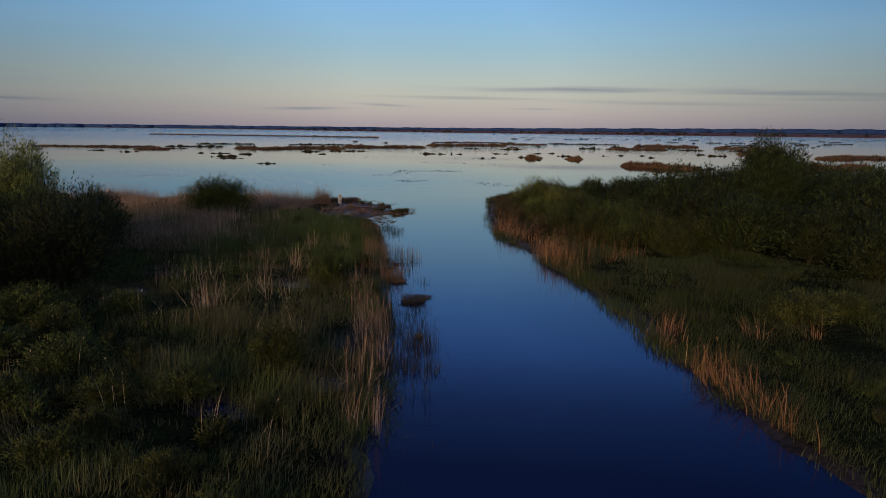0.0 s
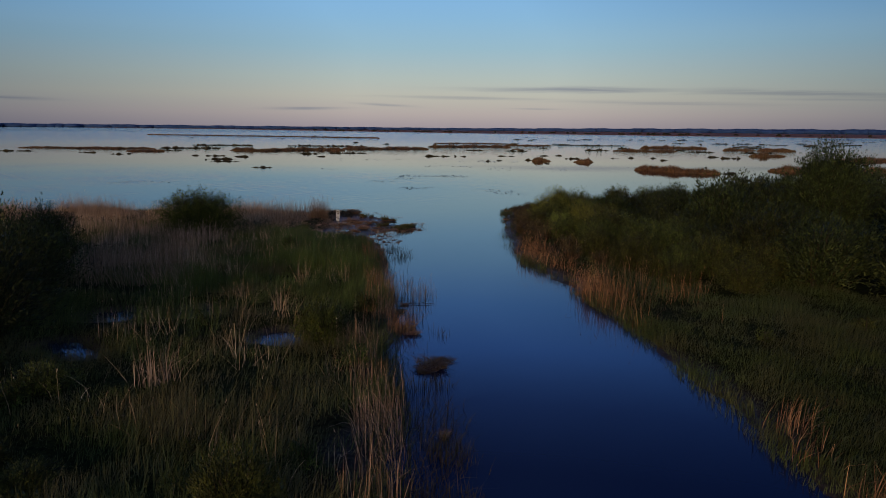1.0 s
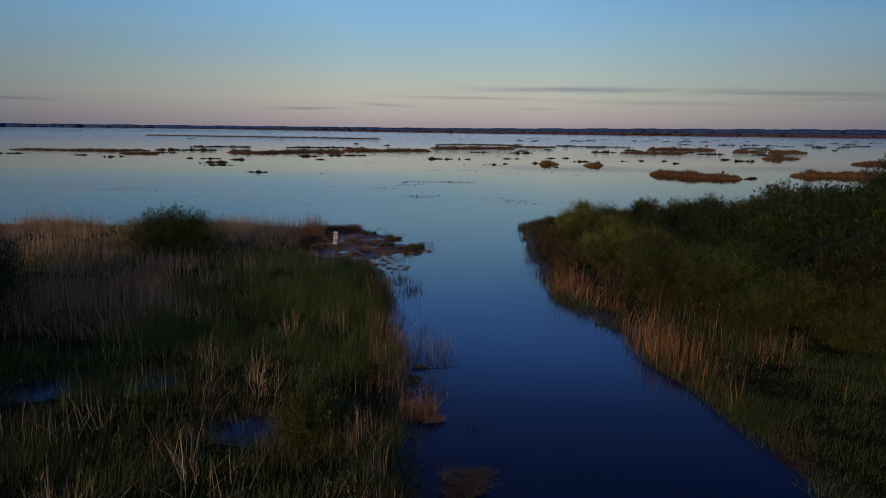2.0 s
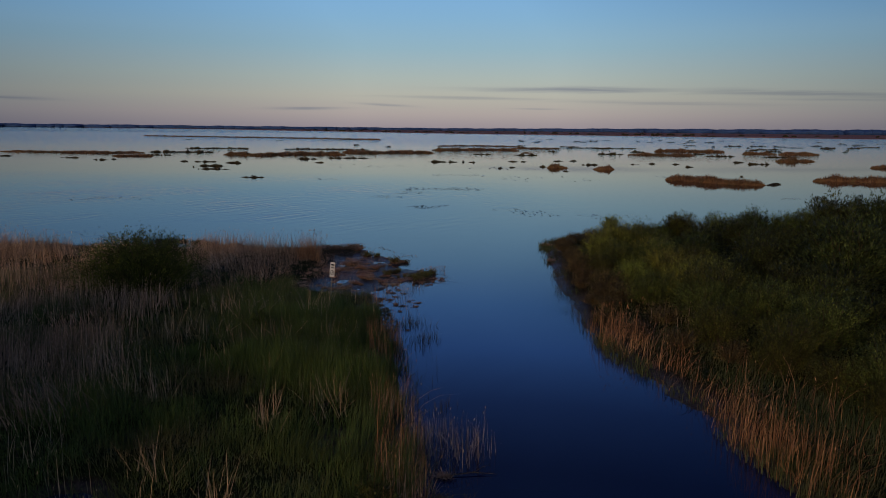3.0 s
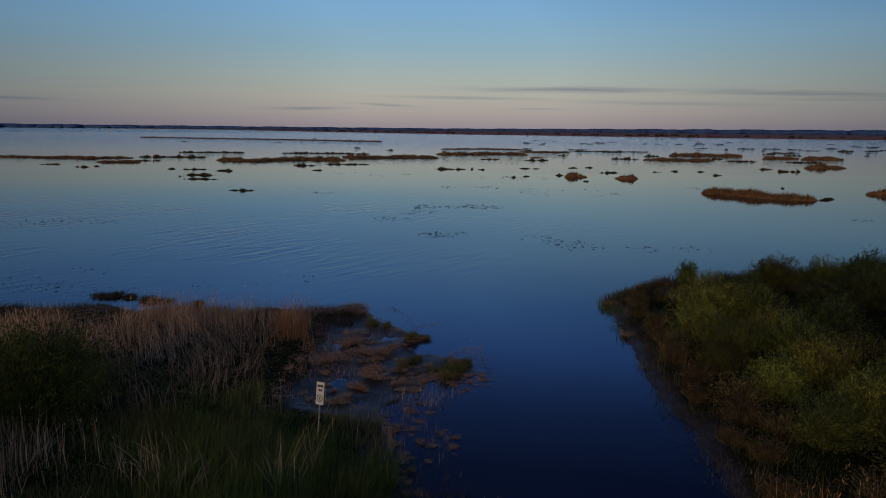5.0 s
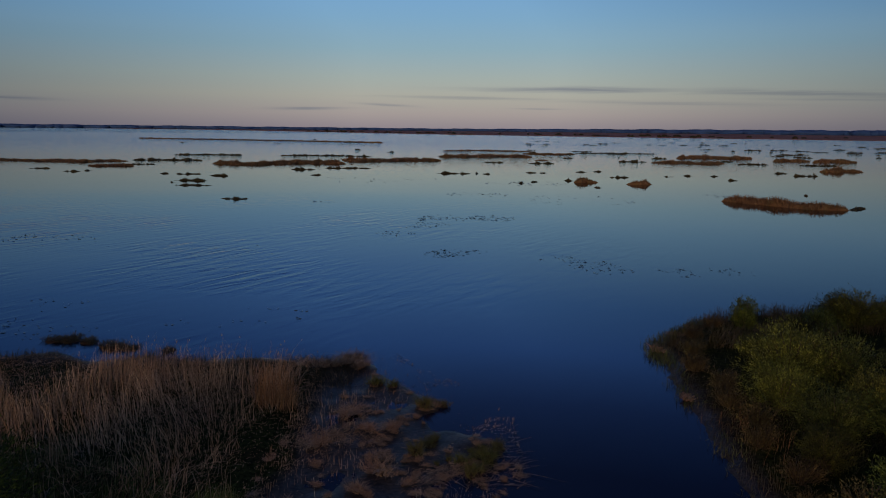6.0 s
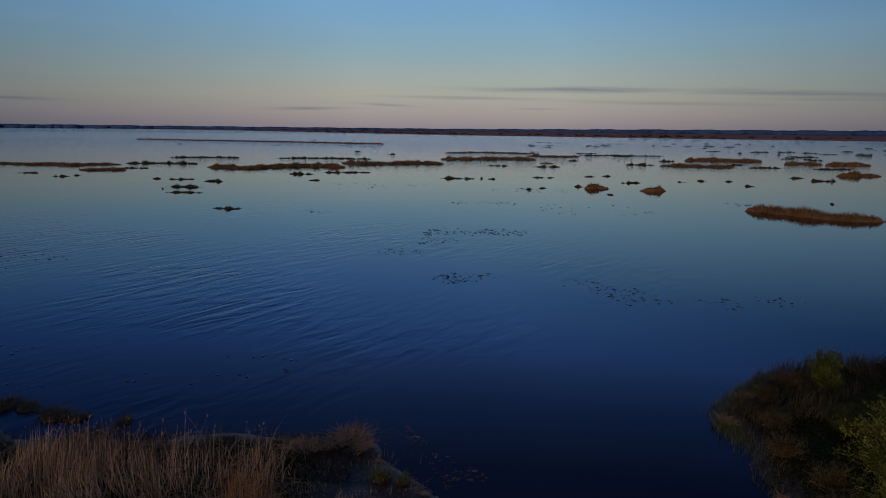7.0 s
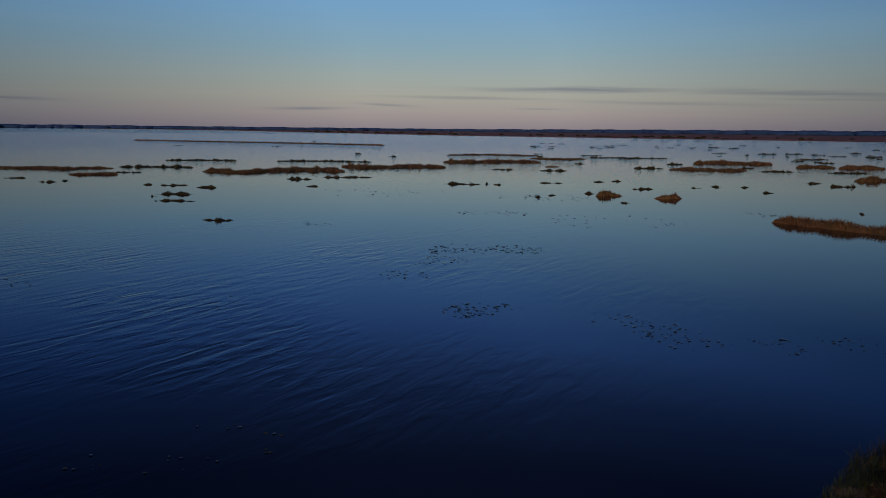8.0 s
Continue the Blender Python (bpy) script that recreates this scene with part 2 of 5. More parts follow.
# water: dark peaty body, calm in the channel, rippled on the lake, ruffled by wind far out
MAT_WATER, _t, _p = material("lake_water", 0.02, 0.5)
_p.inputs["IOR"].default_value = 1.33
_g = _t.nodes.new("ShaderNodeNewGeometry")
_s = _t.nodes.new("ShaderNodeSeparateXYZ")
_t.links.new(_g.outputs["Position"], _s.inputs[0])
_map = _t.nodes.new("ShaderNodeMapping")
_map.vector_type = "TEXTURE"
_map.inputs["Rotation"].default_value = (0, 0, radians(57))
_map.inputs["Scale"].default_value = (3.0, 1.0, 1.0)
_t.links.new(_g.outputs["Position"], _map.inputs["Vector"])
_rip = nd(_t, "ShaderNodeTexNoise", Scale=1.35, Detail=3.0, Roughness=0.45, Distortion=0.5)
_t.links.new(_map.outputs[0], _rip.inputs["Vector"])
_pn, _pg = place_noise(_t, 0.07, 4.0)
_zone = ramp(_t, [(0.40, (0.04, 0.04, 0.04)), (0.62, (1, 1, 1))], _pn)
# silty blue in the channel, clearing to dark peaty water on the lake
_silt = nd(_t, "ShaderNodeMapRange", From_Min=8.0, From_Max=62.0)
_t.links.new(_s.outputs[1], _silt.inputs["Value"])
_t.links.new(mix_rgb(_t, _silt.outputs[0], (0.0040, 0.0165, 0.0820), (0.0006, 0.0040, 0.0130)), _p.inputs["Base Color"])
# the breeze comes in from the left and dies out before the islands
_breeze = nd(_t, "ShaderNodeMapRange", From_Min=16.0, From_Max=-12.0, To_Min=0.12, To_Max=1.0)
_t.links.new(_s.outputs[0], _breeze.inputs["Value"])
_calm = nd(_t, "ShaderNodeMapRange", From_Min=128.0, From_Max=92.0, To_Min=0.10, To_Max=1.0)
_t.links.new(_s.outputs[1], _calm.inputs["Value"])
_lake = nd(_t, "ShaderNodeMapRange", From_Min=58.0, From_Max=78.0)
_t.links.new(math_node(_t, "MULTIPLY_ADD", _s.outputs[0], -0.55, _s.outputs[1]), _lake.inputs["Value"])
_far = nd(_t, "ShaderNodeMapRange", From_Min=150.0, From_Max=360.0)
_t.links.new(_s.outputs[1], _far.inputs["Value"])
_amount = math_node(_t, "MULTIPLY_ADD", math_node(_t, "MULTIPLY", math_node(_t, "MULTIPLY", _zone.outputs[0], _lake.outputs[0]), math_node(_t, "MULTIPLY", _breeze.outputs[0], _calm.outputs[0])), 0.27, 0.008)
_b = nd(_t, "ShaderNodeBump", Distance=0.25)
_t.links.new(_amount, _b.inputs["Strength"])
_t.links.new(_rip.outputs["Fac"], _b.inputs["Height"])
# wind-ruffled facets far out, tilted every way
_fine = nd(_t, "ShaderNodeTexNoise", Scale=2.2, Detail=2.0)
_t.links.new(_g.outputs["Position"], _fine.inputs["Vector"])
_off = _t.nodes.new("ShaderNodeVectorMath")
_off.operation = "SUBTRACT"
_t.links.new(_fine.outputs["Color"], _off.inputs[0])
_off.inputs[1].default_value = (0.5, 0.5, 0.5)
_tilt = _t.nodes.new("ShaderNodeVectorMath")
_tilt.operation = "SCALE"
_t.links.new(_off.outputs[0], _tilt.inputs[0])
_t.links.new(math_node(_t, "MULTIPLY", _far.outputs[0], 0.75), _tilt.inputs["Scale"])
# the slopes that face the near shore show most, on the ripples and far out
_face = nd(_t, "ShaderNodeMapRange", From_Min=240.0, From_Max=460.0, To_Max=-0.05)
_t.links.new(_s.outputs[1], _face.inputs["Value"])
_lean = _t.nodes.new("ShaderNodeCombineXYZ")
_t.links.new(math_node(_t, "MULTIPLY_ADD", math_node(_t, "MULTIPLY", math_node(_t, "MULTIPLY", _lake.outputs[0], _breeze.outputs[0]), _calm.outputs[0]), -0.022, _face.outputs[0]), _lean.inputs[1])
_tilted = _t.nodes.new("ShaderNodeVectorMath")
_tilted.operation = "ADD"
_t.links.new(_tilt.outputs[0], _tilted.inputs[0])
_t.links.new(_lean.outputs[0], _tilted.inputs[1])
_sum = _t.nodes.new("ShaderNodeVectorMath")
_sum.operation = "ADD"
_t.links.new(_b.outputs[0], _sum.inputs[0])
_t.links.new(_tilted.outputs[0], _sum.inputs[1])
_unit = _t.nodes.new("ShaderNodeVectorMath")
_unit.operation = "NORMALIZE"
_t.links.new(_sum.outputs[0], _unit.inputs[0])
_t.links.new(_unit.outputs[0], _p.inputs["Normal"])

# the blue haze of distance is put into the woods' base colour
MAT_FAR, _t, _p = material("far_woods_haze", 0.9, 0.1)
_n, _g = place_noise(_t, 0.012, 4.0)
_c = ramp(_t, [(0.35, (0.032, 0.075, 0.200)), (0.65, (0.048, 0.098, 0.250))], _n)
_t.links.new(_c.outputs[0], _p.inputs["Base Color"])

MAT_MARSH, _t, _p = material("far_marsh", 0.9, 0.1)
_n, _g = place_noise(_t, 0.02, 5.0)
_t.links.new(ramp(_t, [(0.35, (0.20, 0.085, 0.075)), (0.65, (0.38, 0.17, 0.13))], _n).outputs[0], _p.inputs["Base Color"])

MAT_SIGN, _t, _p = material("sign_board", 0.5, 0.4)
_n, _g = place_noise(_t, 22.0, 4.0)
_t.links.new(ramp(_t, [(0.3, (0.50, 0.49, 0.46)), (0.6, (0.66, 0.65, 0.62))], _n).outputs[0], _p.inputs["Base Color"])
MAT_PRINT, _t, _p = material("sign_print", 0.6, 0.3)
_p.inputs["Base Color"].default_value = (0.02, 0.02, 0.022, 1)
MAT_POST, _t, _p = material("weathered_pole", 0.7, 0.3)
_n, _g = place_noise(_t, 18.0, 4.0)
_t.links.new(ramp(_t, [(0.3, (0.16, 0.15, 0.12)), (0.7, (0.34, 0.31, 0.25))], _n).outputs[0], _p.inputs["Base Color"])


# ---- building helpers ----
def mesh_from(name, verts, tris, mat, smooth=False):
    """A triangle mesh from numpy arrays."""
    verts, tris = np.asarray(verts, dtype=np.float32), np.asarray(tris, dtype=np.int32)
    me = bpy.data.meshes.new(name)
    me.vertices.add(len(verts))
    me.vertices.foreach_set("co", verts.ravel())
    me.loops.add(tris.size)
    me.loops.foreach_set("vertex_index", tris.ravel())
    me.polygons.add(len(tris))
    me.polygons.foreach_set("loop_start", np.arange(0, tris.size, 3, dtype=np.int32))
    me.update(calc_edges=True)
    if smooth:
        me.polygons.foreach_set("use_smooth", np.ones(len(tris), dtype=bool))
    me.materials.append(mat)
    return me


def part(name, me, parent, label=""):
    ob = new(name, me)
    ob.parent = parent
    return tagged(ob, label)


def bm_mesh(name, bm, mat):
    me = bpy.data.meshes.new(name)
    bm.to_mesh(me)
    bm.free()
    me.materials.append(mat)
    return me


def blades(base, h, width, lean, azimuth, bend, rng, rows=3):
    """Tapered, bent ribbons, one for each base point. lean: tip's sideways shift per height; bend: how late it bends."""
    n = len(base)
    face = rng.uniform(0, 2 * np.pi, n)
    side = np.stack([np.cos(face), np.sin(face), np.zeros(n)], 1)
    way = np.stack([np.cos(azimuth), np.sin(azimuth), np.zeros(n)], 1)
    per = 2 * rows + 1
    verts = np.zeros((n, per, 3))
    for k in range(rows + 1):
        u = k / rows
        c = base + way * (lean * h * u ** bend)[:, None]
        c[:, 2] += h * (u - 0.28 * np.minimum(lean, 1.2) ** 2 * u ** (2 * bend))
        w = (width * (1 - 0.75 * u) * 0.5)[:, None]
        if k < rows:
            verts[:, 2 * k] = c - side * w
            verts[:, 2 * k + 1] = c + side * w
        else:
            verts[:, 2 * k] = c
    tri = []
    for k in range(rows - 1):
        a = 2 * k
        tri += [(a, a + 1, a + 3), (a, a + 3, a + 2)]
    a = 2 * (rows - 1)
    tri.append((a, a + 1, a + 2))
    tris = (np.array(tri)[None] + (np.arange(n) * per)[:, None, None]).reshape(-1, 3)
    return verts.reshape(-1, 3), tris, c


def plumes(tips, size, rng):
    """Small feathery heads on the tips of reeds: two crossed spindles each."""
    n = len(tips)
    a = rng.uniform(0, 2 * np.pi, n)
    vs, ts = [], []
    for turn in (0.0, np.pi / 2):
        side = np.stack([np.cos(a + turn), np.sin(a + turn), np.zeros(n)], 1) * (size * 0.11)[:, None]
        droop = np.stack([np.cos(a) * 0.35, np.sin(a) * 0.35, np.ones(n)], 1) * size[:, None]
        v = np.stack([tips - droop * 0.25, tips + droop * 0.25 - side, tips + droop * 0.8, tips + droop * 0.25 + side], 1)
        o = len(vs) * 4 * n
        vs.append(v.reshape(-1, 3))
        ts.append((np.array([(0, 1, 2), (0, 2, 3)])[None] + (np.arange(n) * 4)[:, None, None]).reshape(-1, 3) + o)
    return np.concatenate(vs), np.concatenate(ts)


def joined(*meshes):
    vs, ts, o = [], [], 0
    for v, t in meshes:
        vs.append(v)
        ts.append(t + o)
        o += len(v)
    return np.concatenate(vs), np.concatenate(ts)


def tube(points, radii, sides=5):
    """A tapered tube along a line of points."""
    vs, ts = [], []
    p = np.asarray(points, dtype=float)
    for k in range(len(p)):
        d = p[min(k + 1, len(p) - 1)] - p[max(k - 1, 0)]
        d /= np.linalg.norm(d) + 1e-9
        u = np.cross(d, (0.3, 0.9, 0.1))
        u /= np.linalg.norm(u) + 1e-9
        w = np.cross(d, u)
        for s in range(sides):
            a = 2 * np.pi * s / sides
            vs.append(p[k] + (u * np.cos(a) + w * np.sin(a)) * radii[k])
    for k in range(len(p) - 1):
        for s in range(sides):
            a, b = k * sides + s, k * sides + (s + 1) % sides
            ts += [(a, b, b + sides), (a, b + sides, a + sides)]
    return np.array(vs), np.array(ts)


# ---- plan of the shores ----
LEFT_BANK = [(3.9, -80), (3.4, 0), (2.9, 10.5), (2.6, 15), (2.25, 20), (1.85, 24), (1.4, 28.8), (0.8, 34), (0.2, 38.5), (-0.8, 43.6),
             (-1.5, 46.2), (-0.6, 48.2), (0.8, 49.4), (1.4, 50.4), (0.7, 51.1), (-0.6, 51.3), (-1.0, 52.3), (-0.1, 53.2), (-0.7, 53.9), (-2.4, 55.6), (-3.6, 57.6), (-5.0, 57.0),
             (-7.4, 57.7), (-9.0, 57.1), (-11.6, 57.6), (-13.4, 57.0), (-15.2, 57.7), (-18, 57), (-22, 58.1), (-26, 57.4), (-32, 58.6), (-40, 59), (-70, 63), (-140, 66), (-140, -80)]
RIGHT_BANK = [(13.2, -80), (12.6, 5), (11.4, 11), (10.8, 13.4), (10.2, 17.5), (9.9, 21), (9.6, 26), (9.4, 28.5), (8.6, 31.6), (8.5, 33.6), (8.1, 35.6), (7.3, 37.8),
              (6.9, 42), (7.1, 47.5), (7.5, 54), (7.9, 59.5), (9.3, 61), (11.4, 63.3), (13.4, 64.4), (18, 65), (26, 67.5), (40, 70),
              (70, 74), (140, 78), (140, -80)]
PUDDLES = [(-0.5, 13.9, 0.6), (1.1, 15.5, 0.55), (-7.7, 24.9, 0.75), (-6.6, 24.1, 0.6), (-1.7, 26.0, 0.85), (-5.3, 28.7, 0.8), (-7.7, 28.2, 0.95), (-5.1, 31.6, 0.45),
           (-0.7, 31.5, 0.5)]


def inland(x, y, ring):
    """Signed distance to a ring, positive on land."""
    x, y = np.asarray(x, dtype=float), np.asarray(y, dtype=float)
    best, inside = np.full(x.shape, 1e9), np.zeros(x.shape, dtype=bool)
    for (x0, y0), (x1, y1) in zip(ring, ring[1:] + ring[:1]):
        dx, dy = x1 - x0, y1 - y0
        u = np.clip(((x - x0) * dx + (y - y0) * dy) / (dx * dx + dy * dy), 0, 1)
        best = np.minimum(best, np.hypot(x - x0 - u * dx, y - y0 - u * dy))
        if dy:
            inside ^= ((y0 > y) != (y1 > y)) & (x < x0 + (y - y0) / dy * dx)
    return np.where(inside, best, -best)


def waves(x, y, seed):
    """A cheap smooth noise, about -1 to 1, over a metre or so."""
    r = np.random.default_rng(seed)
    s = np.zeros(np.shape(x))
    for k in range(10):
        a, f = r.uniform(0, 2 * np.pi), 0.5 * 1.35 ** k
        s += np.sin((np.cos(a) * x + np.sin(a) * y) * f + r.uniform(0, 6.28)) / 1.22 ** k
    return s / 2.6


def spit(x, y):
    """How much a place belongs to the drowned mud spit at the mouth, 0 to 1."""
    return np.clip((x + 5.2) / 1.4, 0, 1) * np.clip((y - 45.2) / 1.2, 0, 1) * np.clip((2.0 - x), 0, 1)


def ground_height(x, y):
    d = np.maximum(inland(x, y, LEFT_BANK), inland(x, y, RIGHT_BANK)) + 0.28 * waves(x * 1.6, y * 1.6, 3)
    z = np.where(d > 0, 0.02 + 0.24 * (1 - np.exp(-np.maximum(d, 0) * 0.8)), np.maximum(d * 0.4, -1.5))
    z = z + np.where(d > 0.3, 0.05 * waves(x * 2.2, y * 2.2, 5), 0)
    for px, py, pr in PUDDLES:
        z = z - 0.35 * np.exp(-(((x - px) / (pr * 1.4)) ** 2 + ((y - py) / (pr * 1.2)) ** 2) ** 1.5)
    flat = 0.032 + 0.028 * waves(x * 2.5, y * 2.5, 8) + 0.036 * waves(x * 5.5, y * 5.5, 9)
    k = spit(x, y) * (d > 0)
    return z * (1 - k) + flat * k


def spread(lo, hi, step, far, grow=1.35):
    """Even steps from lo to hi, widening outwards to -far and far."""
    mid = list(np.arange(lo, hi + 1e-6, step))
    s, a, b = step, [lo], [hi]
    while a[-1] > -far or b[-1] < far:
        s *= grow
        if a[-1] > -far:
            a.append(max(a[-1] - s, -far))
        if b[-1] < far:
            b.append(min(b[-1] + s, far))
    return np.array(sorted(set(a[1:] + mid + b[1:])))


# ---- ground and water ----
gx, gy = spread(-30, 42, 0.4, 4800), spread(2, 70, 0.4, 4800)
# finer steps over the drowned spit
gx = np.array(sorted(set(np.concatenate([gx[(gx < -5.3) | (gx > 1.9)], np.arange(-5.3, 1.9, 0.14)]))))
gy = np.array(sorted(set(np.concatenate([gy[(gy < 44.5) | (gy > 58.6)], np.arange(44.5, 58.6, 0.16)]))))
X, Y = np.meshgrid(gx, gy)
Z = ground_height(X, Y)
nx, ny = len(gx), len(gy)
idx = np.arange(nx * ny).reshape(ny, nx)
a, b, c, d = idx[:-1, :-1].ravel(), idx[:-1, 1:].ravel(), idx[1:, 1:].ravel(), idx[1:, :-1].ravel()
ground = new("ground", mesh_from("ground", np.stack([X.ravel(), Y.ravel(), Z.ravel()], 1),
                                 np.concatenate([np.stack([a, b, c], 1), np.stack([a, c, d], 1)]), MAT_MUD, True))
tagged(ground, "dark peaty marsh ground sinking under the lake", "ground", kind="structure")

bm = bmesh.new()
bmesh.ops.create_grid(bm, x_segments=8, y_segments=8, size=4800)
water = new("water", bm_mesh("water", bm, MAT_WATER))
tagged(water, "calm dark blue lake and channel mirroring the dusk sky", "water", kind="structure")

# far shore: flat marsh with a dark line of woods behind it
SHORE = [(-4000, 3000), (-1736, 2750), (-1000, 2350), (-650, 2030), (-300, 1500), (0, 1085), (277, 870), (470, 745), (800, 640), (1500, 560), (4000, 500)]
sv, st = [], []
rng = np.random.default_rng(21)
steps = []
for (x0, y0), (x1, y1) in zip(SHORE, SHORE[1:]):
    for u in np.arange(0, 1, 0.025):
        steps.append((x0 + (x1 - x0) * u, y0 + (y1 - y0) * u))
for k, (x, y) in enumerate(steps):
    y += rng.uniform(-9, 9)
    sv += [(x, y, -0.3), (x, y + 3, 0.5), (x, y + 60, 0.9), (x, max(y + 400, 4790), 1.4)]
    if k:
        q = 4 * k
        for r in range(3):
            st += [(q - 4 + r, q + r, q + r + 1), (q - 4 + r, q + r + 1, q - 3 + r)]
far_shore = new("far_shore", mesh_from("far_shore", sv, st, MAT_MARSH))
tagged(far_shore, "flat reddish brown marsh along the far lake shore", "shore", kind="structure")

sx, sy = np.array([p[0] for p in steps]), np.array([p[1] for p in steps])


def far_trees(name, xs, ys, hs, wide, mat, seed):
    """Many small lumpy crowns standing in a line, one mesh."""
    r = np.random.default_rng(seed)
    ring = 6
    vs, ts = [], []
    for x, y, h, w in zip(xs, ys, hs, wide):
        o = len(vs)
        for lvl, (f, z) in enumerate(((0.7, 0.0), (1.0, 0.45), (0.75, 0.8))):
            for s in range(ring):
                a = 2 * np.pi * s / ring + r.uniform(-0.3, 0.3)
                q = w * f * r.uniform(0.75, 1.2)
                vs.append((x + np.cos(a) * q, y + np.sin(a) * q, h * (z + r.uniform(-0.06, 0.06) * (lvl > 0))))
        vs.append((x, y, h))
        for lvl in range(2):
            for s in range(ring):
                i, j = o + lvl * ring + s, o + lvl * ring + (s + 1) % ring
                ts += [(i, j, j + ring), (i, j + ring, i + ring)]
        for s in range(ring):
            ts.append((o + 2 * ring + s, o + 2 * ring + (s + 1) % ring, o + 3 * ring))
    return new(name, mesh_from(name, vs, ts, mat))


rng = np.random.default_rng(22)
n = 2400
ang = np.radians(np.linspace(-42, 42, n)) + rng.normal(0, 0.004, n)
dist = np.interp(np.degrees(ang), [-42, -33, -18, 0, 16, 33, 42], [3100, 2950, 2600, 2400, 2100, 1900, 1900]) + rng.uniform(0, 160, n)
tall = np.interp(np.degrees(ang), [-42, -33, -18, 0, 16, 33, 42], [15.0, 14.6, 12.0, 10.0, 13.0, 14.0, 14.0])
tall = 0.95 * tall * (1 + 0.06 * np.sin(np.degrees(ang) * 1.7) + 0.03 * np.sin(np.degrees(ang) * 5.1)) * rng.uniform(0.95, 1.02, n)
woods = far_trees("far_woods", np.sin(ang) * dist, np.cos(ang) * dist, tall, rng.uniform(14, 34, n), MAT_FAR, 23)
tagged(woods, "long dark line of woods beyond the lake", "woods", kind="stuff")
n = 110
fx = np.concatenate([rng.uniform(-330, 330, 80), rng.uniform(300, 1100, n - 80)])
fy = np.interp(fx, sx, sy) + rng.uniform(15, 190, n)
bushes_far = far_trees("far_scrub", fx, fy, rng.uniform(1.2, 3.8, n), rng.uniform(2, 6, n), MAT_ISLE_DARK, 24)
tagged(bushes_far, "scattered dark scrub on the far marsh shore", "scrub", kind="stuff")


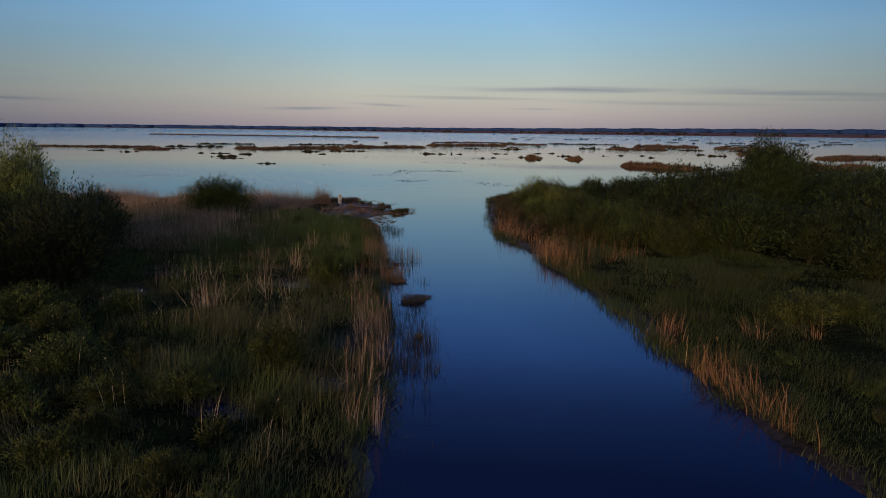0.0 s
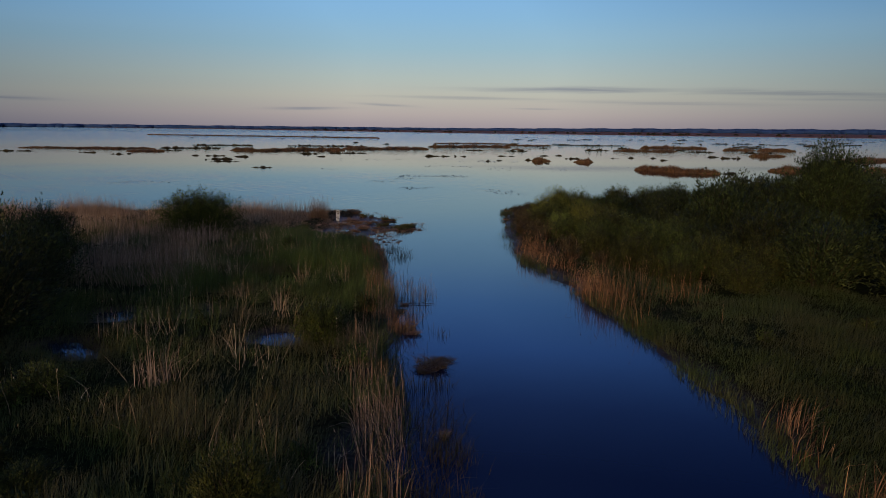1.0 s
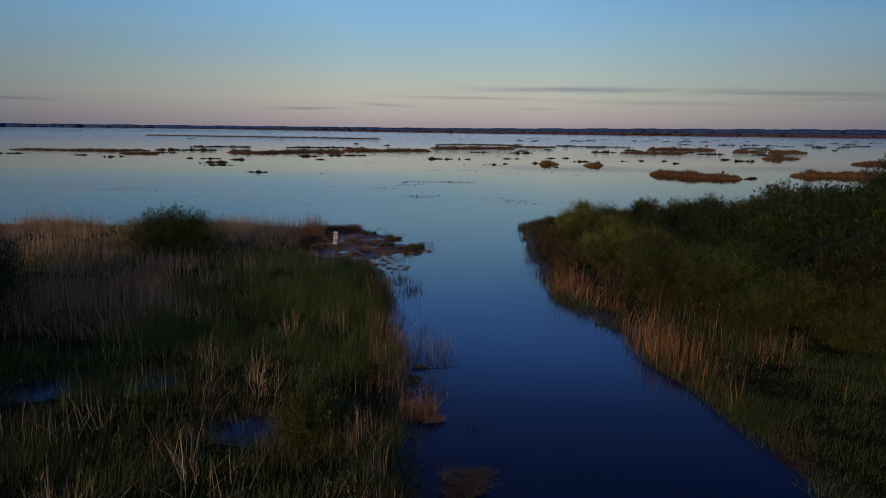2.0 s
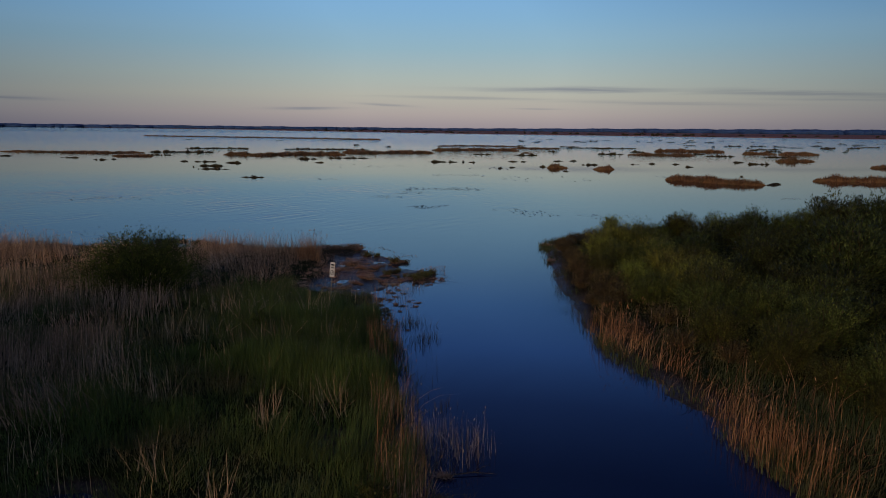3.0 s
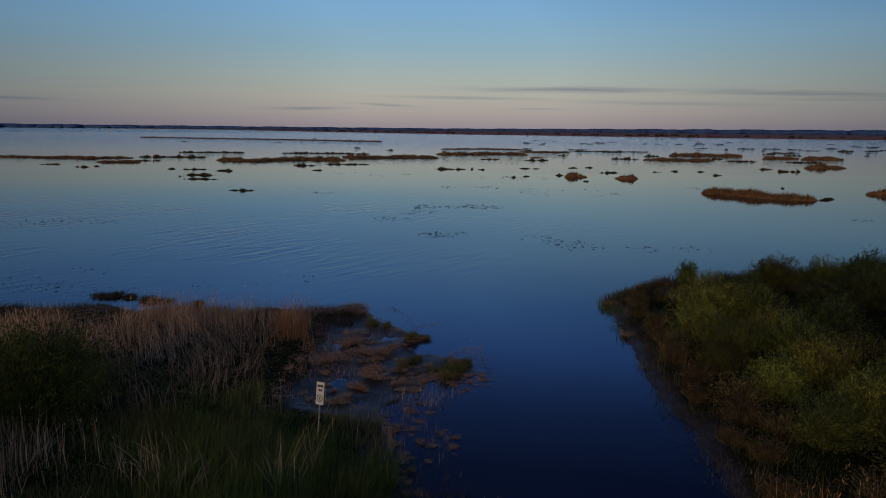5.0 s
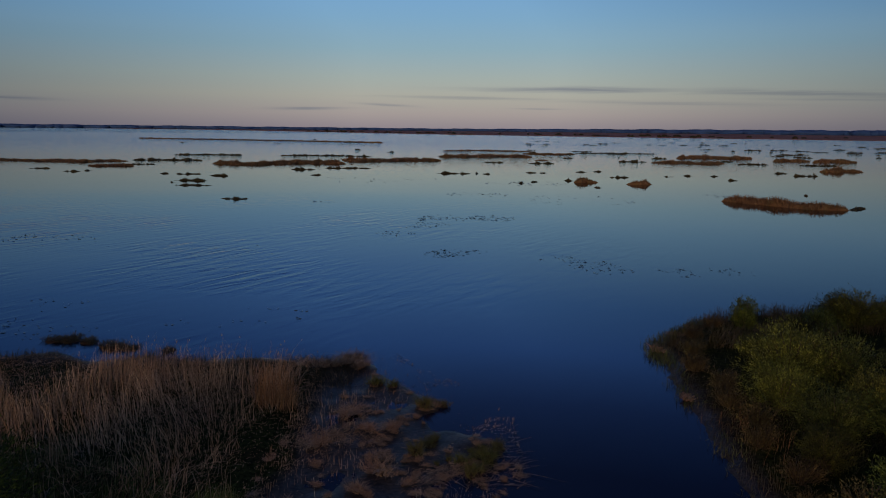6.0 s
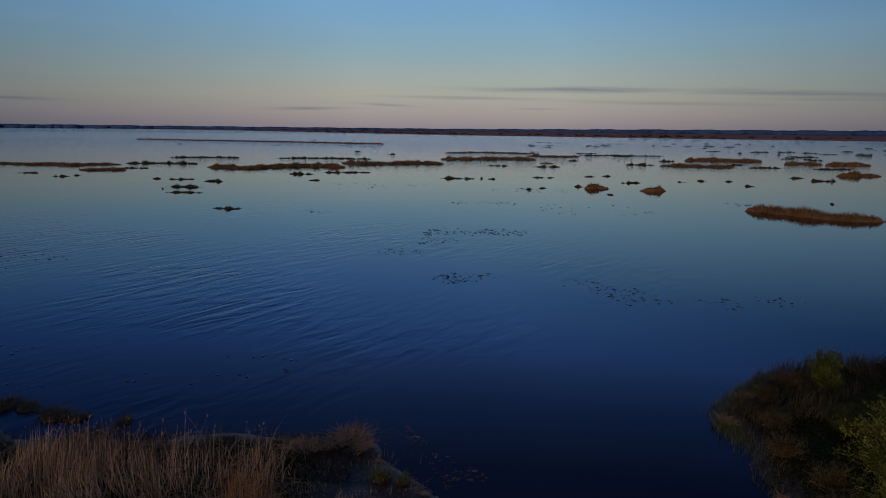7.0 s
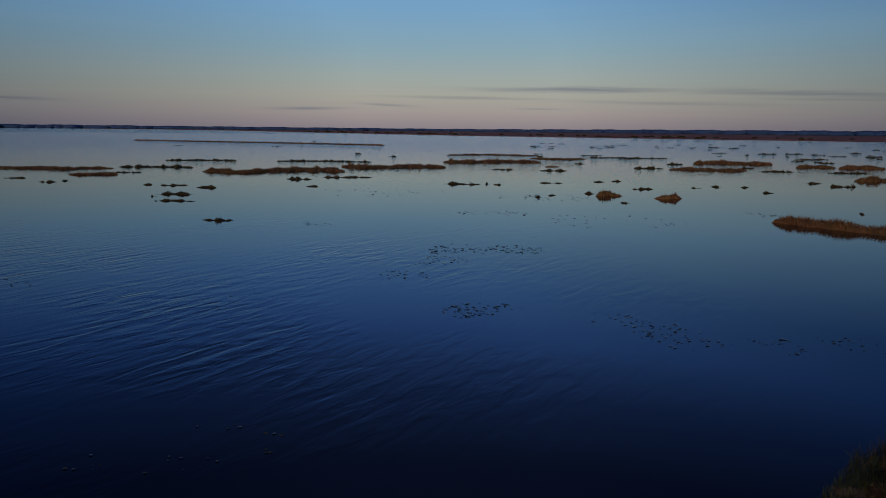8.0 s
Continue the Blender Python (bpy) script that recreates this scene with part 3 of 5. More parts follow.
# ---- willows ----
def willow(name, label, height, radius, leaf_mat, seed, shoots=240, per=18, leaf=0.11, lobes=7, twigs=0.3, skirt=0.05, wild=0.03):
    """A many-stemmed willow: stems, and lobes of leafy shoots that fan up and out from the ground."""
    r = np.random.default_rng(seed)
    root = new(name)
    tagged(root, label, "tree" if height > 4 else "shrub")
    k = np.arange(lobes)
    a = k * 2.4 + r.uniform(-0.4, 0.4, lobes)
    q = radius * 0.64 * np.sqrt(k / max(lobes - 1, 1))
    cx, cy = q * np.cos(a), q * np.sin(a)
    cr = radius * np.where(k == 0, 0.62, r.uniform(0.38, 0.54, lobes))
    ch = height * np.sqrt(1.0 - (0.95 * q / radius) ** 2) * (1 - 0.20 * r.uniform(0, 1, lobes) * (k > 0))
    # stems
    pieces = []
    for j in range(min(lobes, 7)):
        w = 0.013 * height + 0.010
        b = r.uniform(0, 6.28)
        p0 = np.array([0.10 * radius * math.cos(b), 0.10 * radius * math.sin(b), -0.15])
        p3 = np.array([cx[j], cy[j], ch[j] * 0.8])
        pieces.append(tube([p0, p0 + (p3 - p0) * (0.2, 0.2, 0.4), p0 + (p3 - p0) * (0.6, 0.6, 0.75), p3], [w, w * 0.8, w * 0.5, w * 0.12]))
    v, t = joined(*pieces)
    part("trunk", mesh_from(name + "_trunk", v, t, MAT_BARK), root)
    # shoots: from the foot of the bush, bending outwards to the skin of their lobe
    n = int(shoots * radius * math.sqrt(height / 2.0))
    own = r.choice(lobes, n, p=cr * ch / np.sum(cr * ch))
    up = r.uniform(skirt, 1.0, n)
    az = r.uniform(0, 2 * np.pi, n)
    out = np.sqrt(np.maximum(1 - up ** 3, 0)) * r.uniform(0.85, 1.12, n)
    tall = up ** 0.6 * r.uniform(0.88, 1.03, n) + (r.uniform(size=n) < wild) * r.uniform(0.04, 0.12, n)
    end = np.stack([cx[own] + np.cos(az) * out * cr[own], cy[own] + np.sin(az) * out * cr[own], np.maximum(tall * ch[own], 0.12)], 1)
    start = np.stack([0.45 * cx[own] + 0.35 * np.cos(az) * out * cr[own], 0.45 * cy[own] + 0.35 * np.sin(az) * out * cr[own], 0.30 * end[:, 2] * r.uniform(0.0, 1.0, n)], 1)

    def along(u):
        d = end - start
        return start + np.stack([d[:, 0] * u ** 1.25, d[:, 1] * u ** 1.25, d[:, 2] * u ** 0.85], 1)

    some = r.uniform(size=n) < twigs
    m = int(some.sum())
    face = r.uniform(0, 2 * np.pi, m)
    side = np.stack([np.cos(face), np.sin(face), np.zeros(m)], 1) * 0.008
    rib = np.stack([along(np.full(n, 0.05))[some] - side, along(np.full(n, 0.05))[some] + side, along(np.full(n, 0.6))[some] + side * 0.7, along(np.full(n, 0.6))[some] - side * 0.7, along(np.full(n, 1.04))[some]], 1)
    tri = (np.array([(0, 1, 2), (0, 2, 3), (3, 2, 4)])[None] + (np.arange(m) * 5)[:, None, None]).reshape(-1, 3)
    part("brushwood", mesh_from(name + "_brushwood", rib.reshape(-1, 3), tri, MAT_TWIG), root, "bare brown twigs")
    leaves = []
    for j in range(per):
        u = 1.06 - 0.78 * r.uniform(0, 1, n) ** 1.5
        c = along(u)
        way = along(u + 0.06) - c
        way /= np.linalg.norm(way, axis=1)[:, None] + 1e-9
        way = way + r.normal(size=(n, 3)) * 0.38
        way /= np.linalg.norm(way, axis=1)[:, None]
        sd = np.cross(way, r.normal(size=(n, 3)))
        sd /= np.linalg.norm(sd, axis=1)[:, None] + 1e-9
        c = c + r.normal(size=(n, 3)) * (0.022 * radius + 0.02)
        ln = (leaf * r.uniform(0.6, 1.3, n) * (1.15 - 0.35 * u))[:, None]
        leaves.append(np.stack([c - way * ln * 0.45 + sd * ln * 0.18, c + way * ln * 0.6, c - way * ln * 0.45 - sd * ln * 0.18], 1))
    kept = np.concatenate(leaves)
    kept = kept[kept[:, :, 2].min(1) > 0.02]
    tri = np.arange(len(kept) * 3).reshape(-1, 3)
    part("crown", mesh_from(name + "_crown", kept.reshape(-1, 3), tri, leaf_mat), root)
    return root


def stand(kind, x, y, turn, scale):
    """Sets a copy of a shrub on the ground."""
    z = float(ground_height(np.array([x]), np.array([y]))[0])
    return copy_thing(kind, pose(x, y, max(z, 0.0), 0, 0, turn) @ Matrix.Scale(scale, 4))


def put(kind, x, y, turn=0.0):
    z = float(ground_height(np.array([x]), np.array([y]))[0])
    kind.matrix_basis = pose(x, y, max(z, 0.0), 0, 0, turn)
    return kind


# each kind stands once itself, then in copies
big_tree = put(willow("willow_tree", "tall rounded willow tree above the shrub thicket", 5.9, 2.4, MAT_LEAF_DARK, 41, 620, 28, 0.16, 20, wild=0.0), 25.5, 46.0)
left_tree = put(willow("willow_tree", "tall grey-green willow with upright leafy twigs", 5.4, 2.3, MAT_LEAF_GREY, 42, 420, 28, 0.15, 11), -16.0, 32.0)
round_bush = put(willow("willow_bush", "dense round green bush among the reeds", 2.75, 2.7, MAT_LEAF_GREEN, 43, 560, 26, 0.105, 15, wild=0.004), -10.8, 45.0)
olive_a = put(willow("willow_bush", "yellowish green willow bush beside the channel", 1.9, 1.5, MAT_LEAF_OLIVE, 44, 380, 21, 0.093, 11), 11.8, 47.6)
olive_b = put(willow("willow_bush", "yellowish green willow bush beside the channel", 2.2, 1.7, MAT_LEAF_OLIVE, 45, 380, 21, 0.093, 13), 11.2, 54.9)
mid_a = put(willow("willow_bush", "dull olive willow bush before the thicket", 2.2, 1.75, MAT_LEAF_MID, 39, 380, 19, 0.098, 13), 11.9, 42.6)
mid_b = put(willow("willow_bush", "dull olive willow bush before the thicket", 1.8, 1.5, MAT_LEAF_MID, 38, 380, 19, 0.098, 10), 12.4, 50.2)
dark_a = put(willow("willow_bush", "dark green willow bush in a dense thicket", 3.0, 2.2, MAT_LEAF_DARK, 46, 250, 12, 0.187, 13), 18.0, 32.5)
dark_b = put(willow("willow_bush", "dark green willow bush in a dense thicket", 2.5, 2.0, MAT_LEAF_DARK, 47, 250, 12, 0.187, 12), 18.5, 52.0)
near_a = put(willow("willow_bush", "dark olive willow bush on the marshy meadow", 2.9, 2.0, MAT_LEAF_DARK, 35, 400, 17, 0.13, 13), -12.4, 23.4, 20)
tagged(near_a, group="bushes on the meadow")
grey_a = put(willow("willow_bush", "low dull green willow bush by the lake shore", 1.75, 1.5, MAT_LEAF_GREEN, 48, 330, 18, 0.115, 8), 17.3, 61.8)
grey_b = put(willow("willow_bush", "small fluffy dull green bush on the low point", 1.5, 0.75, MAT_LEAF_GREEN, 37, 420, 22, 0.10, 4), 12.5, 61.4)
bare_a = put(willow("willow_bush", "half-bare brown willow scrub on the channel bank", 1.15, 1.05, MAT_LEAF_RUST, 36, 300, 7, 0.09, 6, 0.9), 8.9, 46.4)
scrub = put(willow("willow_scrub", "dull olive willow scrub on the marshy meadow", 1.05, 1.25, MAT_LEAF_SCRUB, 34, 420, 15, 0.10, 12, 0.5, wild=0.12), -10.4, 17.2, 60)
tagged(scrub, group="bushes on the meadow")
small_o = put(willow("willow_shrub", "small green shrub standing in marsh grass", 1.45, 0.9, MAT_LEAF_GREEN, 49, 620, 24, 0.08, 5), -0.1, 25.0)

for ob in (olive_a, olive_b, mid_a, mid_b, dark_a, dark_b, grey_a, bare_a):
    tagged(ob, group="willow thicket on the shore")

# olive bushes along the right bank
for x, y, turn, s in [(10.2, 46.9, 95, 0.75), (11.7, 44.6, 33, 0.95), (12.9, 45.4, 145, 0.95), (12.4, 51.8, 35, 0.9),
                      (10.1, 52.9, 175, 0.85)]:
    stand(olive_a if int(turn) % 20 else olive_b, x, y, turn, s)
for x, y, turn, s in [(14.6, 34.4, 75, 0.95), (13.2, 33.9, 15, 0.75), (14.6, 31.4, 130, 0.7),
                      (16.4, 33.6, 195, 0.9), (9.3, 49.0, 35, 0.55), (10.7, 38.8, 45, 0.72), (11.3, 41.4, 165, 0.8), (10.0, 43.8, 255, 0.7), (11.2, 57.6, 265, 0.45), (12.8, 58.4, 145, 0.5), (13.8, 37.9, 55, 0.95), (13.1, 40.6, 235, 0.9), (13.4, 48.6, 115, 0.85), (15.4, 41.2, 295, 0.9), (12.0, 36.6, 275, 0.8), (14.9, 35.6, 125, 0.8), (10.3, 50.6, 205, 0.75), (12.6, 54.7, 145, 0.95), (11.4, 35.9, 25, 0.55), (12.3, 34.4, 145, 0.6), (12.6, 32.6, 265, 0.5)]:
    stand(mid_a if int(turn) % 20 else mid_b, x, y, turn, s)
# half-bare scrub close to the water
for x, y, turn, s in [(8.3, 48.2, 40, 0.7), (9.0, 44.2, 130, 0.85), (8.2, 43.0, 220, 0.6), (8.8, 51.6, 310, 0.8), (8.9, 54.4, 80, 0.7), (9.7, 41.0, 170, 0.85), (9.9, 60.2, 260, 0.6), (11.2, 61.6, 20, 0.6),
                      (10.4, 36.8, 95, 0.7), (9.2, 58.0, 200, 0.6), (7.7, 41.4, 15, 0.6), (8.2, 39.4, 105, 0.65), (8.5, 45.2, 195, 0.75), (7.9, 46.9, 285, 0.6), (8.2, 50.2, 65, 0.7), (8.5, 52.9, 155, 0.75), (8.6, 56.2, 245, 0.7), (7.8, 44.1, 335, 0.55), (9.3, 38.2, 50, 0.75)]:
    stand(bare_a, x, y, turn, s)
# dark thicket further in
for x, y, turn, s in [(14.4, 46.6, 160, 0.7), (15.8, 39.0, 300, 0.75), (15.2, 43.0, 250, 0.72), (14.8, 52.6, 85, 0.62), (17.2, 36.4, 30, 1.0), (20.4, 35.0, 120, 1.1), (17.0, 43.2, 200, 0.85), (19.6, 46.8, 310, 1.2), (20.5, 41.2, 80, 1.15), (16.6, 48.8, 170, 0.8),
                      (16.4, 56.2, 260, 0.7), (18.9, 57.2, 45, 0.7), (22.2, 52.8, 220, 1.1), (23.0, 48.0, 100, 1.35), (24.4, 57.4, 20, 0.85), (20.6, 30.4, 15, 1.0),
                      (21.2, 26.4, 130, 0.95), (23.8, 32.0, 240, 1.2), (24.4, 27.6, 70, 1.1), (27.6, 36.6, 190, 1.4), (28.6, 42.0, 320, 1.5), (29.4, 51.0, 50, 1.4), (21.8, 61.6, 135, 0.7), (17.0, 62.4, 185, 0.5), (14.0, 59.6, 250, 0.42)]:
    stand(dark_a if int(turn) % 20 else dark_b, x, y, turn, s)
for x, y, turn, s in [(29.0, 58.6, 10, 1.05), (33.0, 47.0, 110, 1.4), (33.6, 54.4, 210, 1.0), (34.6, 61.6, 300, 1.2), (38.6, 57.6, 60, 1.15), (39.8, 64.4, 160, 1.05),
                      (32.6, 39.4, 280, 1.45), (29.6, 31.4, 35, 1.35), (25.6, 22.4, 145, 1.1), (43.0, 62.0, 95, 1.2), (37.0, 46.0, 185, 1.5), (21.6, 22.0, 275, 0.8), (28.4, 64.0, 225, 1.2), (31.6, 65.0, 15, 1.2), (35.4, 66.2, 75, 1.15)]:
    stand(dark_b if int(turn) % 20 else dark_a, x, y, turn, s)
for x, y, turn, s in [(15.6, 61.2, 70, 0.6), (19.4, 61.6, 150, 1.0), (21.9, 62.6, 230, 0.95), (24.6, 63.2, 310, 0.95), (26.4, 63.8, 40, 1.05), (36.0, 66.6, 280, 1.2)]:
    stand(grey_a, x, y, turn, s)
# left bank
for x, y, turn, s in [(-9.7, 24.0, 190, 1.25), (-11.6, 28.4, 300, 1.2), (-15.6, 28.0, 140, 1.25), (-18.4, 33.0, 250, 1.15), (-14.2, 35.4, 35, 1.0),
                      (-11.4, 19.4, 215, 1.0), (-17.6, 22.8, 75, 1.25), (-12.4, 31.6, 155, 0.9)]:
    stand(near_a, x, y, turn, s)
for x, y, turn, s in [(-8.2, 19.6, 100, 1.0), (-7.0, 16.2, 330, 0.8), (-9.2, 16.4, 45, 0.95), (-5.8, 20.8, 215, 0.6), (-4.9, 13.2, 150, 0.6), (-11.2, 14.6, 80, 1.1), (-2.4, 12.2, 320, 0.5), (-3.6, 16.6, 25, 0.45), (-1.5, 14.1, 70, 0.62), (-4.8, 15.5, 190, 0.75), (-0.4, 10.6, 280, 0.42), (-2.9, 13.6, 310, 0.55), (-2.7, 11.1, 95, 0.55), (0.6, 13.3, 240, 0.36), (-6.6, 18.4, 130, 0.7), (16.9, 21.4, 260, 0.7), (14.9, 20.3, 115, 0.85)]:
    stand(scrub, x, y, turn, 1.2 * s)
for x, y, turn, s in [(0.1, 15.8, 100, 0.9), (-4.4, 39.4, 210, 0.55)]:
    stand(small_o, x, y, turn, s)

# low leafy herbs in the meadow
herb = put(willow("marsh_herb", "low dark leafy herb growing in the wet meadow", 0.62, 0.42, MAT_LEAF_MID, 50, 300, 8, 0.10, 3), -3.4, 14.6)
tagged(herb, category="herb", group="herbs in the meadow")
rng = np.random.default_rng(51)
for k in range(54):
    x, y = rng.uniform(-11, 1.8), rng.uniform(8.5, 34) if k < 26 else rng.uniform(8.5, 22)
    if k % 5 == 0:
        x, y = rng.uniform(12.2, 18), rng.uniform(11, 27)
    if all(math.hypot(x - px, y - py) > pr * 1.8 for px, py, pr in PUDDLES):
        stand(herb, x, y, rng.uniform(0, 360), rng.uniform(0.6, 1.35))


# ---- grasses and reeds ----
def scatter(n, x0, x1, y0, y1, rng):
    return rng.uniform(x0, x1, n), rng.uniform(y0, y1, n)


def tuft_mesh(name, x, y, z, h, width, lean, mat, rng, rows=3, heads=0.0, bend=1.7, way=None):
    """Blades at the given places, with plumes on a share of them."""
    n = len(x)
    base = np.stack([x, y, z], 1)
    v, t, tip = blades(base, h, width, lean, rng.uniform(0, 2 * np.pi, n) if way is None else way, bend, rng, rows)
    if heads > 0:
        k = rng.uniform(size=n) < heads
        v, t = joined((v, t), plumes(tip[k], h[k] * 0.085, rng))
    return mesh_from(name, v, t, mat)


def meadow(name, n, box, ring, keep, h, width, mat, seed, label, lean=0.26):
    rng = np.random.default_rng(seed)
    x, y = scatter(n, *box, rng)
    d = inland(x, y, ring)
    z = ground_height(x, y)
    clump = waves(x * 1.9, y * 1.9, seed + 1)
    k = (d > 0.05) & (z > np.where(rng.uniform(size=n) < 0.45, -0.22, -0.03)) & (rng.uniform(size=n) < 1.0 - 0.85 * np.clip((y - 44.4) / 2.0, 0, 1) * np.clip((x + 3.0) / 1.5, 0, 1) * (x < 3)) & keep(x, y, d, clump, rng)
    x, y, z, clump = x[k], y[k], z[k], clump[k]
    big = waves(x * 0.75, y * 0.75, seed + 5)
    hh = h * np.clip((y - 2) / 12, 0.55, 1) * rng.uniform(0.5, 1.25, len(x)) * np.clip(1 + 0.55 * big, 0.35, 1.7) * np.clip(1 + 0.6 * clump, 0.25, 1.7)
    ob = new(name, tuft_mesh(name, x, y, z - 0.03, hh, width * rng.uniform(0.7, 1.3, len(x)), np.abs(rng.normal(0, lean, len(x))), mat, rng, 1, way=2.5 * waves(x * 0.5, y * 0.5, seed + 3) + rng.normal(0, 1.0, len(x))))
    return tagged(ob, label, "grass", kind="stuff")


meadow("marsh_grass", 620000, (-26, 4, 5, 56), LEFT_BANK, lambda x, y, d, c, r: (r.uniform(size=len(x)) < 0.62 + 0.75 * c) & (spit(x, y) < 0.3) & (y < 48.0 - 0.15 * np.clip(x + 10, -2, 6) + 1.2 * c),
       0.36, 0.014, MAT_GRASS, 61, "dark green marsh grass and sedge covering the meadow", 0.6)
meadow("fresh_sedge", 230000, (-10, 2, 25, 47), LEFT_BANK, lambda x, y, d, c, r: (spit(x, y) < 0.2) & (r.uniform(size=len(x)) < (1.20 - np.abs(y - 40) / 9 + 0.7 * c) * np.clip((x + 10.0) / 5, 0, 1)),
       0.42, 0.013, MAT_SEDGE, 62, "fresh green sedge growing tall near the channel", 0.45)
meadow("bank_grass", 420000, (8, 22, 6, 62), RIGHT_BANK, lambda x, y, d, c, r: (r.uniform(size=len(x)) < (0.7 + 0.5 * c) * np.where(y > 34, np.where(y > 44, 0.05, 0.4), 1.0)) & (d < 11 - np.clip(y - 30, 0, 20) * 0.3),
       0.23, 0.014, MAT_TURF, 63, "dark green grass under and before the willow thicket", 0.6)


def reed_bed(name, n, box, keep, h, mat, seed, label, lean=0.14, width=0.014, heads=0.18, lift=-0.04, bent=0.09):
    """Dead standing reeds; some bent over."""
    rng = np.random.default_rng(seed)
    x, y = scatter(n, *box, rng)
    d = np.maximum(inland(x, y, LEFT_BANK), inland(x, y, RIGHT_BANK))
    clump = waves(x * 1.3, y * 1.3, seed + 1)
    k = keep(x, y, d, clump, rng)
    x, y, clump = x[k], y[k], clump[k]
    z = np.maximum(ground_height(x, y), -0.25 if lift < 0 else 0.0) + lift
    hh = h * rng.uniform(0.45, 1.15, len(x)) * (1 + 0.32 * clump) + np.clip(-z, 0, 1)
    ln = np.abs(rng.normal(0, lean, len(x))) * (0.45 + 1.3 * np.clip(waves(x * 0.9, y * 0.9, seed + 9) + 0.2, 0, 1.2))
    fallen = rng.uniform(size=len(x)) < bent
    ln[fallen] += rng.uniform(0.4, 1.1, fallen.sum())
    ob = new(name, tuft_mesh(name, x, y, z, hh, width * rng.uniform(0.7, 1.4, len(x)), ln, mat, rng, heads=heads, way=3.0 * waves(x * 0.7, y * 0.7, seed + 2) + rng.normal(0, 0.9, len(x))))
    return tagged(ob, label, "reeds", kind="stuff")


def near(x, y, spots):
    """How near to any of some spots (x, y, radius), 0 to 1."""
    k = np.zeros(len(x))
    for sx, sy, sr in spots:
        k = np.maximum(k, np.clip(1.4 - np.hypot(x - sx, y - sy) / sr, 0, 1))
    return k


def chance(rng, x, p):
    return rng.uniform(size=len(x)) < p


reed_bed("reed_bed", 24000, (-1, 5, 6, 30), lambda x, y, d, c, r: (d > -0.35) & (d < 1.1) & chance(r, x, (0.42 + 0.8 * c) * np.clip(1.25 - np.abs(d - 0.25) / 0.55, 0, 1) * np.where(y > 17.5, np.clip(0.5 + 1.6 * waves(x * 0, y * 1.1, 4), 0, 1), 1) * np.clip((31 - y) / 5, 0, 1) * np.clip((y - 13) / 4, 0, 1)),
         1.08, MAT_BELT, 71, "dead orange-brown reeds standing along the channel edge", width=0.012, heads=0.04)
LEFT_FRINGE = [(2.6, 13.0, 0.45), (2.3, 15.2, 0.65), (2.2, 18.8, 0.5), (1.6, 21.9, 0.6), (2.0, 19.8, 0.55), (2.35, 17.4, 0.5), (0.9, 25.2, 0.5), (1.3, 28.6, 0.6), (1.0, 30.0, 0.55), (0.6, 33.2, 0.5), (-0.1, 38.0, 0.5), (2.2, 18.4, 0.6), (1.2, 23.6, 0.45)]
reed_bed("reed_bed", 20000, (-1.5, 3.4, 12, 40), lambda x, y, d, c, r: (d > -0.3) & chance(r, x, near(x, y, LEFT_FRINGE) * np.clip(0.6 + 0.6 * c, 0, 1)),
         0.82, MAT_BELT, 56, "clumps of dead russet reeds at the channel's edge", 0.25, 0.012, 0.1, bent=0.18)
reed_bed("reed_bed", 17000, (-3, 2.5, 27, 47), lambda x, y, d, c, r: (d > -0.25) & (d < 0.8) & chance(r, x, (0.22 + 0.7 * c) * np.clip((46 - y) / 5, 0, 1)),
         0.72, MAT_STRAW, 72, "thin line of dead reeds along the channel edge", width=0.012)
reed_bed("reed_bed", 64000, (-34, -4.2, 46.2, 58.5), lambda x, y, d, c, r: (d > -0.1) & chance(r, x, np.clip((-4.9 - x + 0.4 * c) / 0.8, 0, 1) * np.clip(0.42 + 1.25 * c, np.where(x > -9.5, 0.28, 0.05), 1) * np.maximum(np.clip((y - 48.9 + 1.0 * np.clip((x + 9.5) / 2, 0, 1)) / 1.6, 0, 1), 0.42 * np.clip((y - 46.2) / 2, 0, 1)) * np.clip((55.9 - y) / 1.5, 0, 1)),
         0.98, MAT_BELT, 73, "broad belt of dead brown reeds along the lake shore", 0.5, 0.015, bent=0.2)
reed_bed("shore_brush", 26000, (-34, -3.4, 54.6, 58.4), lambda x, y, d, c, r: (d > -0.15) & chance(r, x, np.clip(0.35 + 0.9 * c, 0.08, 1)),
         0.30, MAT_BRUSH, 55, "low fringe of dead brown stems along the lake shore", 0.9, 0.016, 0.0)
reed_bed("reed_litter", 44000, (-28, -4.4, 46.0, 58.2), lambda x, y, d, c, r: (d > 0) & chance(r, x, np.clip(0.5 + 0.7 * c, 0.3, 1)),
         0.05, MAT_LITTER, 95, "dead litter lying between the shore reeds", 6.0, 0.018, 0.0, 0.012)
reed_bed("reed_bed", 4400, (-6.8, -3.8, 51.2, 54.2), lambda x, y, d, c, r: chance(r, x, np.clip(1.5 - np.hypot((x + 5.3) * 1.1, y - 52.6) / 0.62 + 0.45 * c, 0, 1)),
         1.42, MAT_STRAW, 79, "tall stand of orange reeds at the edge of the spit", 0.22, bent=0.2)
reed_bed("reed_bed", 20000, (-26, -7.5, 32, 50), lambda x, y, d, c, r: chance(r, x, np.clip(c * 1.3 + 0.05, 0, 1) * np.clip((-7.0 - x) / 4, 0, 1)),
         0.95, MAT_STRAW_PALE, 74, "patch of bleached dead reeds in the meadow")
